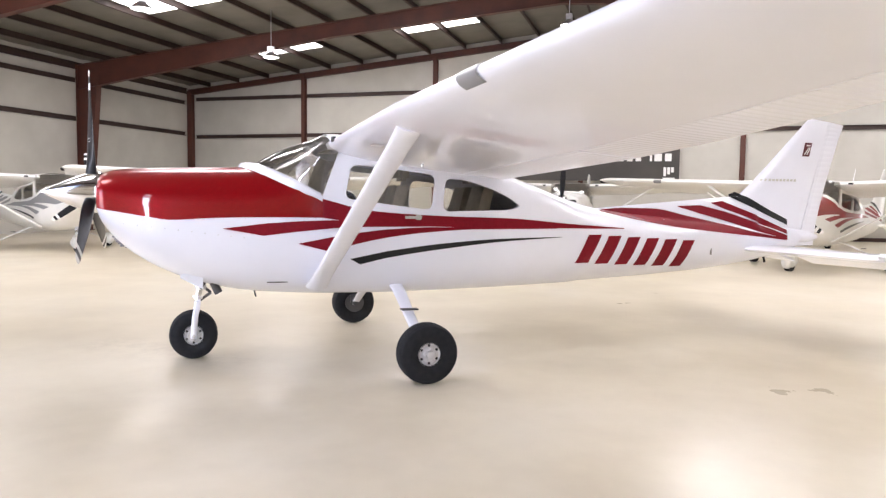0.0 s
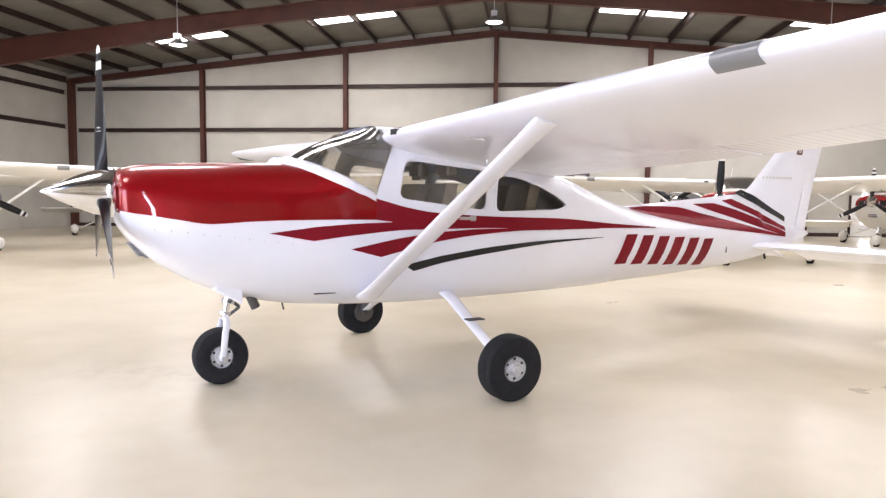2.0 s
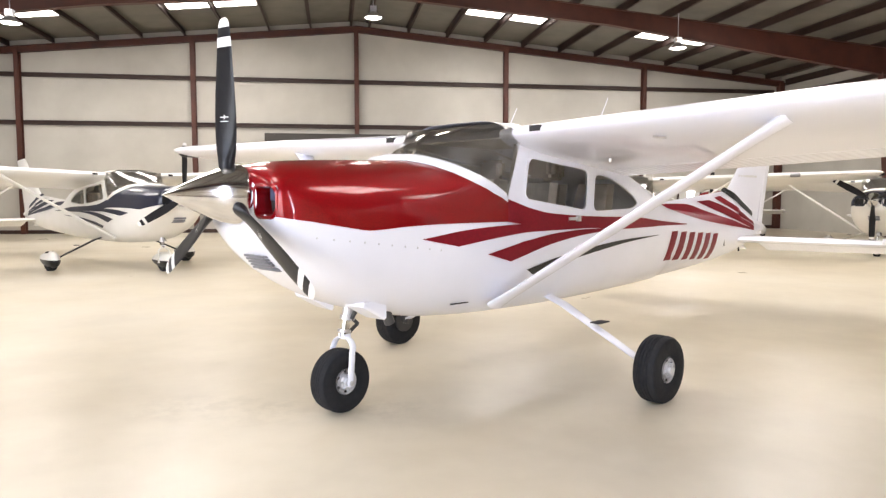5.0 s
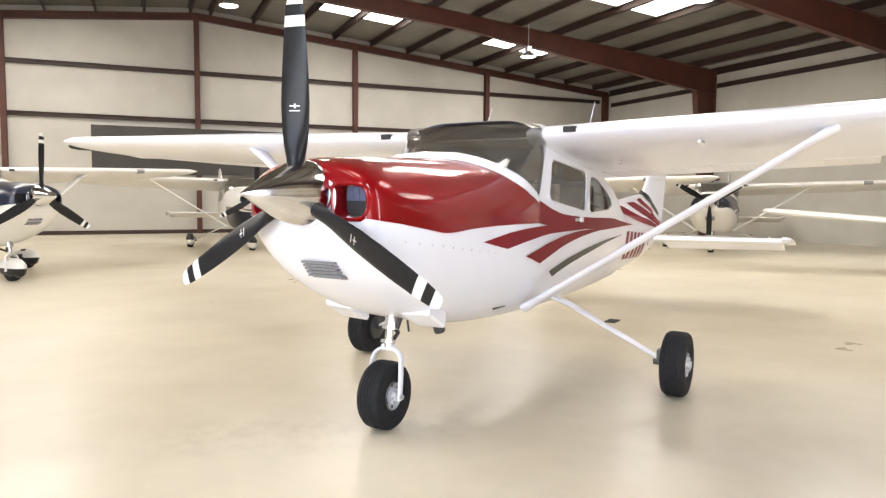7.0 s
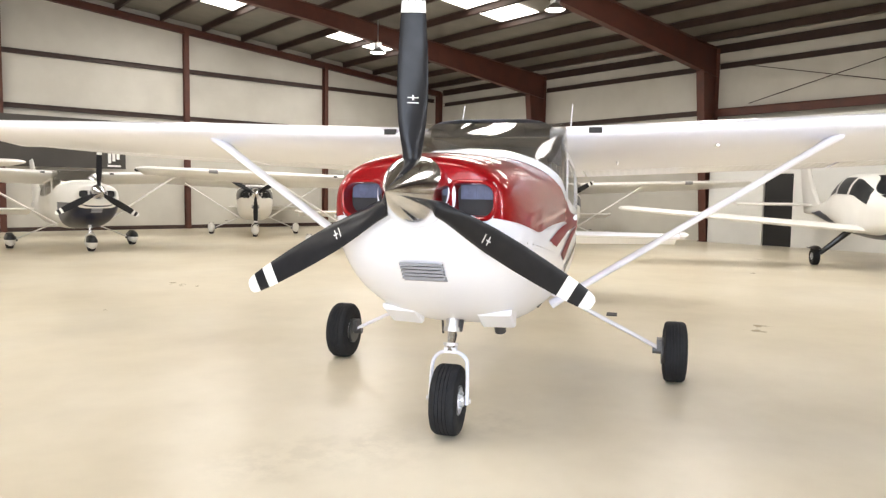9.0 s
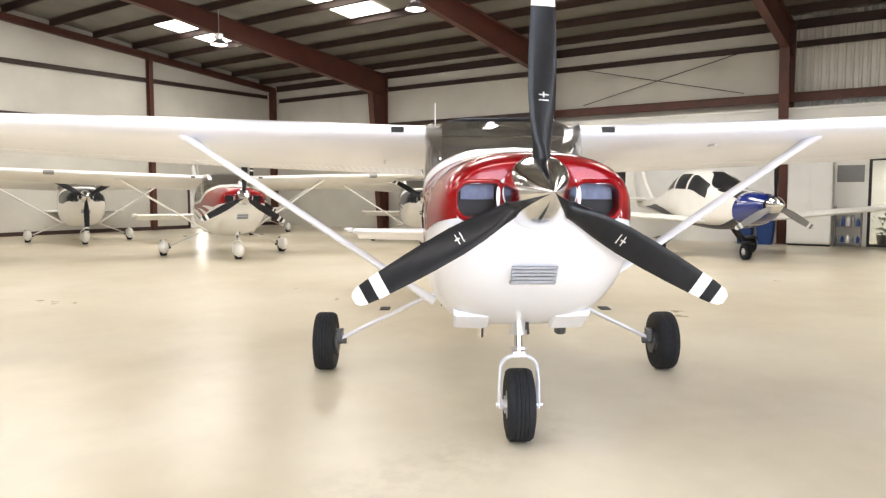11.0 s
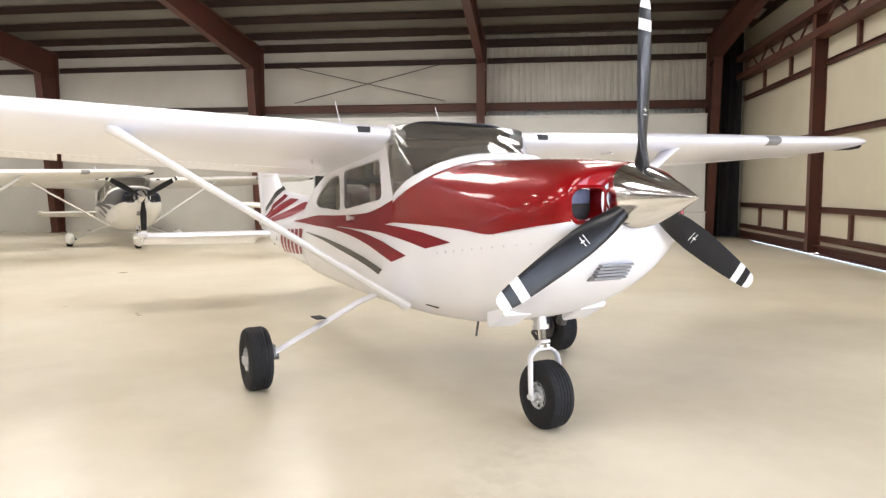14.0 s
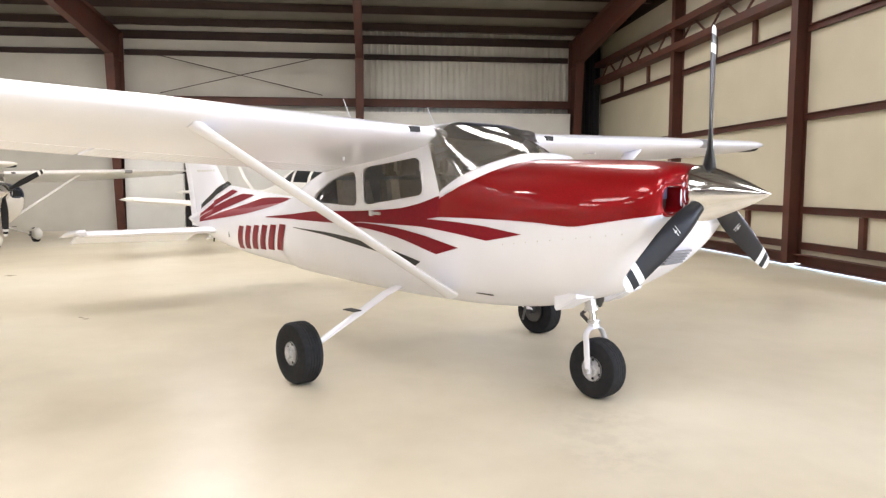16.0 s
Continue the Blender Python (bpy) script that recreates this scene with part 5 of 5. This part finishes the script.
def nose_gear(root, white, style, drop):
    wr = 0.18 if drop else 0.212
    wz = wr + drop
    wheel(root, (1.74, 0, wz), wr, 0.145 if drop else 0.165, 0.085, name="nose_wheel")
    bm = bmesh.new()
    arch = [(1.74, 0.112, 0.19 + drop * 0.5), (1.736, 0.113, 0.26), (1.728, 0.112, 0.34), (1.72, 0.108, 0.41)]
    arch += [(1.712 - 0.012 * math.sin(a), 0.106 * math.cos(a), 0.425 + 0.075 * math.sin(a)) for a in span(0.15, math.pi / 2, 7)]
    arch = arch + [(x, -y, z) for x, y, z in arch[-2::-1]]
    rws = []
    for i, p in enumerate(arch):
        d = (Vector(arch[min(i + 1, len(arch) - 1)]) - Vector(arch[max(i - 1, 0)])).normalized()
        u = Vector((1, 0, 0)) - d * d.x
        u.normalize()
        rws.append(ring(p, u, d.cross(u), 0.026, 0.011, 10))
    loft(bm, rws, closed=True, cap=True)
    box(bm, 1.675, 1.725, -0.036, 0.036, 0.488, 0.522)
    fork = part("nose_fork", bm, white, root, "white nose wheel fork", smooth=True)
    bm = bmesh.new()
    tube(bm, (1.74, -0.135, wz), (1.74, 0.135, wz), 0.016, n=10)
    part("axle", bm, M_ALU, fork)
    bm = bmesh.new()
    tube(bm, (1.705, 0, 0.50), (1.645, 0, 0.80), 0.026, n=14)
    part("oleo_piston", bm, M_CHROME, root, "chromed oleo piston")
    bm = bmesh.new()
    tube(bm, (1.672, 0, 0.625), (1.64, 0, 0.82), 0.042, n=14)
    tube(bm, (1.672, 0, 0.640), (1.677, 0, 0.612), 0.052, n=14)
    tube(bm, (1.700, 0, 0.548), (1.703, 0, 0.530), 0.046, n=14)
    part("oleo_cylinder", bm, M_ALU, root, "grey oleo cylinder")
    bm = bmesh.new()
    tube(bm, (1.665, 0, 0.64), (1.585, 0, 0.575), 0.013, n=8)
    tube(bm, (1.585, 0, 0.575), (1.68, 0, 0.51), 0.013, n=8)
    tube(bm, (1.62, 0.05, 0.70), (1.68, 0.05, 0.62), 0.016, n=8)
    part("torque_link", bm, M_BRAKE, root, "steel torque links")
    if style.get("pants"):
        pant(root, (1.74, 0, drop + 0.165), drop, style)


def details(root):
    """Small fittings of the nearest aeroplane."""
    for s in (1, -1):
        # cowl flap
        bm = bmesh.new()
        rws = []
        for x, zl in ((1.84, 0.745), (1.74, 0.69), (1.66, 0.648), (1.655, 0.652)):
            rws.append([Vector((x, s * y, z)) for y, z in ((0.18, zl + 0.012), (0.192, zl), (0.372, zl + 0.006), (0.385, zl + 0.02), (0.385, 0.785), (0.18, 0.755))])
        loft(bm, rws, closed=True, cap=True)
        part("cowl_flap", bm, M_WHITE, root, "white cowl flap hanging open")
        # door handle and seams
        bm = bmesh.new()
        y = body_y(-0.12, 1.26) + 0.006
        box(bm, -0.20, -0.05, *sorted((s * y, s * (y + 0.012))), 1.248, 1.272)
        box(bm, -0.19, -0.15, *sorted((s * y, s * (y + 0.02))), 1.238, 1.282)
        part("door_handle", bm, M_ALU, root, "chrome door handle")
        # cowling fasteners
        bm = bmesh.new()
        for i in range(10):
            x = 1.32 + i * 0.105
            z = 1.09 + i * 0.0125
            lathe(bm, ((0.0, 0.0065), (0.003, 0.005), (0.003, 0.0)), (x, s * (body_y(x, z) + 0.001), z), (0, s, 0), 8)
        tagged(part("fasteners", bm, M_ALU, root, "small cowling fasteners"), kind="stuff")
        # static port, step and tie-down ring
        bm = bmesh.new()
        box(bm, 0.95, 1.12, *sorted((s * (body_y(1.0, 0.70) - 0.004), s * (body_y(1.0, 0.70) + 0.008))), 0.70, 0.708)
        part("placard", bm, M_DARK, root, "thin dark placard")
        bm = bmesh.new()
        box(bm, -3.62, -3.60, *sorted((s * (body_y(-3.61, 0.88) - 0.001), s * (body_y(-3.61, 0.88) + 0.004))), 0.85, 0.92)
        part("static_port", bm, M_GREYP, root, "small grey static plate")
        # fin emblem as plain shapes
        bm = bmesh.new()

        def fin_patch(pts, lift):
            bm.faces.new([bm.verts.new((x, s * (fin_half(x, z) + 0.004 + lift), z)) for x, z in pts])
        fin_patch([(-5.005, 1.965), (-5.11, 1.965), (-5.155, 2.125), (-5.045, 2.125)], 0.002)
        part("emblem_plate", bm, M_EMBLEM, root, "small dark maroon slanted emblem plate")
        bm = bmesh.new()
        for k in range(2):
            fin_patch([(-5.03 - 0.036 * k, 1.985), (-5.046 - 0.036 * k, 1.985), (-5.11 - 0.02 * k, 2.07), (-5.095 - 0.02 * k, 2.07)], 0.005)
        fin_patch([(-5.065, 2.085), (-5.125, 2.085), (-5.13, 2.10), (-5.069, 2.10)], 0.005)
        part("emblem", bm, M_BWHITE, root, "white slanted bars of the emblem")
        bm = bmesh.new()
        for i in range(10):
            x0 = -4.42 - i * 0.052
            y = s * (fin_half(x0, 1.68) + 0.006)
            bm.faces.new([bm.verts.new((x, y, z)) for x, z in ((x0, 1.67), (x0 - 0.035, 1.67), (x0 - 0.04, 1.695), (x0 - 0.005, 1.695))])
        part("lettering", bm, M_SHEET, root, "faint grey lettering drawn as bars")
        # fuel drain and wing rivet lines stay as a fine strip
        bm = bmesh.new()
        lathe(bm, ((0.0, 0.012), (-0.03, 0.008), (-0.03, 0.0)), (-0.1, s * 0.9, 1.715), (0, 0, 1), 8)
        part("fuel_drain", bm, M_ALU, root, "small fuel drain")
    # exhaust pipe, belly drain, pitot, beacon
    bm = bmesh.new()
    tube(bm, (1.57, 0.27, 0.70), (1.525, 0.27, 0.605), 0.036, n=14)
    part("exhaust", bm, M_BRAKE, root, "dark exhaust stack")
    bm = bmesh.new()
    tube(bm, (1.2, -0.18, 0.62), (1.17, -0.18, 0.50), 0.008, n=8)
    part("drain_pipe", bm, M_BRAKE, root, "thin drain pipe")
    bm = bmesh.new()
    tube(bm, (0.38, 1.585, 1.87), (0.38, 1.585, 1.795), 0.010, n=8)
    tube(bm, (0.36, 1.585, 1.80), (0.50, 1.585, 1.80), 0.009, n=8)
    part("pitot", bm, M_ALU, root, "pitot tube under the wing")
    bm = bmesh.new()
    tube(bm, (-4.55, 0, 0.79), (-4.57, 0, 0.73), 0.012, n=8)
    part("tie_down", bm, M_DARK, root, "dark tail tie-down ring")
    bm = bmesh.new()
    lathe(bm, ((0, 0.025), (0.03, 0.022), (0.045, 0.0)), (-5.28, 0, 2.33), (0, 0, 1), 12)
    part("beacon", bm, M_DARK, root, "small beacon on the fin", smooth=True)


def cabin(root, fine):
    bm = bmesh.new()
    box(bm, -1.1, 1.1, -0.40, 0.40, 0.70, 0.73)
    part("cabin_floor", bm, M_DARK, root)
    bm = bmesh.new()
    box(bm, 0.86, 0.90, -0.49, 0.49, 1.05, 1.50)
    loft(bm, [[(0.80, y, 1.50 + 0.02 * math.cos(y * 3)), (1.2, y * 0.72, 1.60)] for y in span(-0.5, 0.5, 8)])
    part("instrument_panel", bm, M_DARK, root, "dark instrument panel and glareshield")
    for x, ys in ((0.12, (0.26, -0.26)), (-0.72, (0.25, -0.25))):
        for y in ys:
            seat = part("seat", boxed(x - 0.05, x + 0.43, y - 0.21, y + 0.21, 0.86, 1.0, 0.04), M_SEAT, root, "beige leather seat")
            bm = bmesh.new()
            loft(bm, [[(x - 0.03 - t * 0.16 + a, y + b * (1 - 0.25 * t), 0.98 + t * 0.56) for a, b in ((-0.06, -0.2), (0.05, -0.2), (0.07, 0.0), (0.05, 0.2), (-0.06, 0.2))] for t in (0, 0.5, 0.92, 1.0)], closed=True, cap=True)
            part("backrest", bm, M_SEAT, seat, smooth=True)
            part("headrest", boxed(x - 0.27, x - 0.17, y - 0.12, y + 0.12, 1.58, 1.74, 0.03), M_SEAT, seat)
    if fine:
        for y in (0.26, -0.26):
            bm = bmesh.new()
            tube(bm, (0.85, y, 1.28), (0.68, y, 1.28), 0.018, n=10)
            box(bm, 0.66, 0.69, y - 0.15, y - 0.11, 1.22, 1.40)
            box(bm, 0.66, 0.69, y + 0.11, y + 0.15, 1.22, 1.40)
            box(bm, 0.66, 0.69, y - 0.15, y + 0.15, 1.25, 1.30)
            part("yoke", bm, M_DARK, root, "black control yoke")
        part("cabin_headliner", boxed(-0.35, 0.55, -0.45, 0.45, 1.85, 1.86), M_TRIM, root, "grey headliner")


def low_wing(m, label):
    """A parked low-wing aeroplane with a blue nose."""
    root = tagged(new("aeroplane"), label, "aeroplane")
    root.matrix_world = m
    B = ((-4.6, 1.05), (-3.4, 0.98), (-2.0, 0.82), (-0.6, 0.66), (0.6, 0.62), (1.6, 0.70), (2.3, 0.88), (2.65, 1.06))
    T = ((-4.6, 1.22), (-3.4, 1.30), (-2.2, 1.50), (-1.5, 1.82), (-0.7, 2.02), (0.1, 2.0), (0.7, 1.78), (1.2, 1.56), (1.8, 1.50), (2.3, 1.44), (2.65, 1.34))
    Wd = ((-4.6, 0.05), (-3.4, 0.20), (-2.0, 0.40), (-0.6, 0.60), (0.4, 0.62), (1.4, 0.52), (2.2, 0.40), (2.65, 0.22))

    def sec(x, lo=0.0, hi=1.0, n=28, grow=0.0):
        zb, zt, w = curve(B, x), curve(T, x), curve(Wd, x)
        zc = zb + (zt - zb) * 0.45
        out = []
        for a in span(-90 + 180 * lo, -90 + 180 * hi, n // 2):
            a = radians(a)
            out.append(Vector((x, (w + grow) * abs(math.cos(a)) ** 0.75, zc + math.copysign(abs(math.sin(a)) ** 0.8, a) * ((zt - zc if a > 0 else zc - zb) + grow))))
        return out
    bm = bmesh.new()
    both([sec(x) for x in span(-4.6, 2.65, 46)], bm)
    part("fuselage", bm, M_CREAM, root, "white composite fuselage", smooth=True)
    bm = bmesh.new()
    both([sec(x, curve(((1.88, 0.40), (1.96, 0.16), (2.08, 0.0), (2.65, 0.0)), x), curve(((1.88, 0.52), (1.96, 0.74), (2.08, 1.0), (2.65, 1.0)), x), 20, 0.005) for x in [1.88, 1.90, 1.92, 1.96, 2.0, 2.04, 2.08] + span(2.12, 2.65, 9)], bm)
    part("nose_paint", bm, M_BLUEP, root, "glossy blue painted nose", smooth=True)
    bm = bmesh.new()
    both([sec(x, curve(((1.05, 0.80), (1.4, 0.80), (1.95, 0.68)), x), curve(((1.05, 0.82), (1.2, 0.90), (1.95, 0.93)), x), 8, 0.007) for x in span(1.05, 1.95, 12)], bm)
    part("stripe", bm, M_BLACKP, root, "dark wave along the cowling top", smooth=True)
    bm = bmesh.new()
    both([sec(x, curve(((-3.6, 0.40), (-2.4, 0.30), (-1.0, 0.20), (1.9, 0.0)), x), curve(((-3.6, 0.44), (-2.6, 0.52), (-2.0, 0.46), (-1.2, 0.34), (-0.2, 0.28), (1.2, 0.24), (1.9, 0.36)), x), 12, 0.006) for x in span(-3.6, 1.9, 28)], bm)
    part("stripe", bm, M_NAVY, root, "dark navy sweeping belly stripe", smooth=True)
    for x0, x1, lo, hi in ((0.0, 0.86, 0.60, 0.80), (-0.75, -0.12, 0.60, 0.82), (-1.35, -0.88, 0.61, 0.80)):
        bm = bmesh.new()
        both([sec(x, lo, curve(((x0, hi if x0 < -0.9 or x0 > -0.2 else hi), (x0 + 0.1, hi), (x1 - 0.05, hi if x0 < -0.5 else hi), (x1, lo + 0.05 if x0 > -0.1 else hi)), x) if not x0 < -0.9 else curve(((x0, lo + 0.06), (x1, hi)), x), 8, 0.006) for x in span(x0, x1, 10)], bm)
        part("side_window", bm, M_DKGLASS, root, "dark tinted side window", smooth=True)
    bm = bmesh.new()
    rows = [sec(x, curve(((0.45, 0.95), (0.9, 0.80), (1.28, 0.93)), x), 1.0, 12, 0.006) for x in span(0.30, 1.28, 10)]
    both(rows, bm)
    part("windshield", bm, M_DKGLASS, root, "dark tinted windshield", smooth=True)
    for s in (1, -1):
        bm = bmesh.new()
        foil = airfoil(0, 1.0, 10)[:-1]
        loft(bm, [[Vector((0.75 - 0.1 * t - (1.35 - 0.45 * t) * f * k - (1 - k) * 0.5, s * (0.45 + 4.95 * t), 0.80 + 0.38 * t + (1.35 - 0.45 * t) * h * k)) for f, h in foil] for t, k in ((0, 1), (0.33, 1), (0.66, 1), (0.96, 1), (0.99, 0.8), (1.0, 0.4))], closed=True, cap=True)
        part("wing", bm, M_CREAM, root, "white low wing", smooth=True)
        bm = bmesh.new()
        loft(bm, [[Vector((-3.95 - 0.2 * t - (0.75 - 0.25 * t) * f, s * (0.05 + 1.85 * t), 1.28 + (0.7) * h)) for f, h in foil] for t in (0, 0.5, 1)], closed=True, cap=True)
        part("tailplane", bm, M_CREAM, root, "white tailplane", smooth=True)
        bm = bmesh.new()
        tube(bm, (-0.1, s * 0.5, 0.78), (-0.2, s * 1.05, 0.26), 0.045, 0.03, flat=1.6)
        part("gear_leg", bm, M_BLACKP, root, "dark gear leg")
        wheel(root, (-0.2, s * 1.15, 0.19), 0.19, 0.14, 0.08, name="main_wheel")
        pant(root, (-0.2, s * 1.15, 0.22), 0.3, {"pants": "top"})
    bm = bmesh.new()
    loft(bm, [[Vector((x, y, z)) for x, y in ((le, 0), (le - 0.1, 0.05), (te, 0.008), (te, -0.008), (le - 0.1, -0.05))] for z, le, te in ((1.1, -3.2, -4.75), (1.7, -3.95, -4.98), (2.35, -4.45, -5.15))], closed=True, cap=True)
    part("fin", bm, M_CREAM, root, "white swept fin")
    bm = bmesh.new()
    tube(bm, (1.0, 0, 0.68), (1.58, 0, 0.30), 0.04, 0.03)
    part("nose_leg", bm, M_BLACKP, root, "dark raked nose gear leg")
    wheel(root, (1.66, 0, 0.18), 0.18, 0.13, 0.075, name="nose_wheel")
    pant(root, (1.66, 0, 0.2), 0.3, {"pants": "top"})
    bm = bmesh.new()
    lathe(bm, [(0, 0.18), (0.03, 0.18)] + [(0.03 + 0.38 * t, 0.18 * (1 - t ** 1.6)) for t in span(0.05, 0.97, 10)] + [(0.41, 0)], (2.66, 0, 1.22), (1, 0, 0), 28)
    sp = part("spinner", bm, M_CHROME, root, "polished spinner", smooth=True)
    for k in range(3):
        bm, ms = blade_mesh(radians(0 + 120 * k), 0.97)
        bmesh.ops.translate(bm, verts=bm.verts[:], vec=(0.20, 0, -0.225))
        part("blade", bm, (M_GREYP, M_BWHITE) if k else (M_BLADE, M_BWHITE), sp, "propeller blade", smooth=True)
    for s in (1, -1):
        bm = bmesh.new()
        lathe(bm, ((0, 0.0), (0, 0.075), (0.02, 0.085), (0.02, 0.07), (-0.1, 0.06)), (2.56, s * 0.2, 1.17), (1, 0, 0), 16)
        part("inlet", bm, M_DARK, root, "round air inlet")
    return root


def at(x, y, heading):
    return pose(x, y, 0, 0, 0, heading)


high_wing(at(-0.136, 5.575, 215.83), "white high-wing aeroplane with metallic red cowling and swept stripes", dict(fine=True, top=M_RED, stripe=M_REDMARK, accent=M_BLACKP, word="metallic red"))
high_wing(at(-12.57, 13.88, -26), "parked white high-wing aeroplane with grey swirls", dict(top=M_GREYP, accent=M_BLACKP, word="grey", pants="light", prop=-4))
high_wing(at(-13.45, 22.7, -46), "parked white high-wing aeroplane with black swirls", dict(top=M_BLACKP, accent=M_BLACKP, word="black", pants="light", prop=50))
high_wing(at(-5.85, 15.2, -49.5), "parked high-wing aeroplane with dark navy top and striped wheel fairings", dict(top=M_NAVY, accent=M_NAVY, word="dark navy", pants="dark", prop=2, chrome=True, drop=0.05, leg=M_BLACKP))
high_wing(at(-0.1, 20.9, -90), "parked white high-wing aeroplane with navy lower cowling", dict(top=None, accent=M_NAVY, low=M_NAVY, word="white", pants="top", prop=2))
high_wing(at(6.15, 24.1, 246.5), "parked white high-wing aeroplane with black upper cowling", dict(top=M_BLACKP, accent=M_GREYP, word="black", pants="light", prop=60, stripes=False))
high_wing(at(5.8, 16.75, 241.9), "parked white high-wing aeroplane with red cowling and stripes", dict(top=M_RED, accent=M_BLACKP, word="red", pants="light", prop=2, aerials=True))
high_wing(at(12.34, 15.86, 221.1), "parked white high-wing aeroplane with dark navy cowling and stripes", dict(top=M_NAVY, accent=M_GREYP, word="navy", pants="light", prop=60, drop=0.12))
high_wing(at(12.3, 23.7, 232), "parked white high-wing aeroplane with dark red cowling", dict(top=M_RED, accent=M_BLACKP, stripe=M_BLACKP, word="dark red", pants="light", prop=2))
low_wing(at(12.57, 7.19, 221), "parked low-wing aeroplane in white with a blue nose and navy belly")
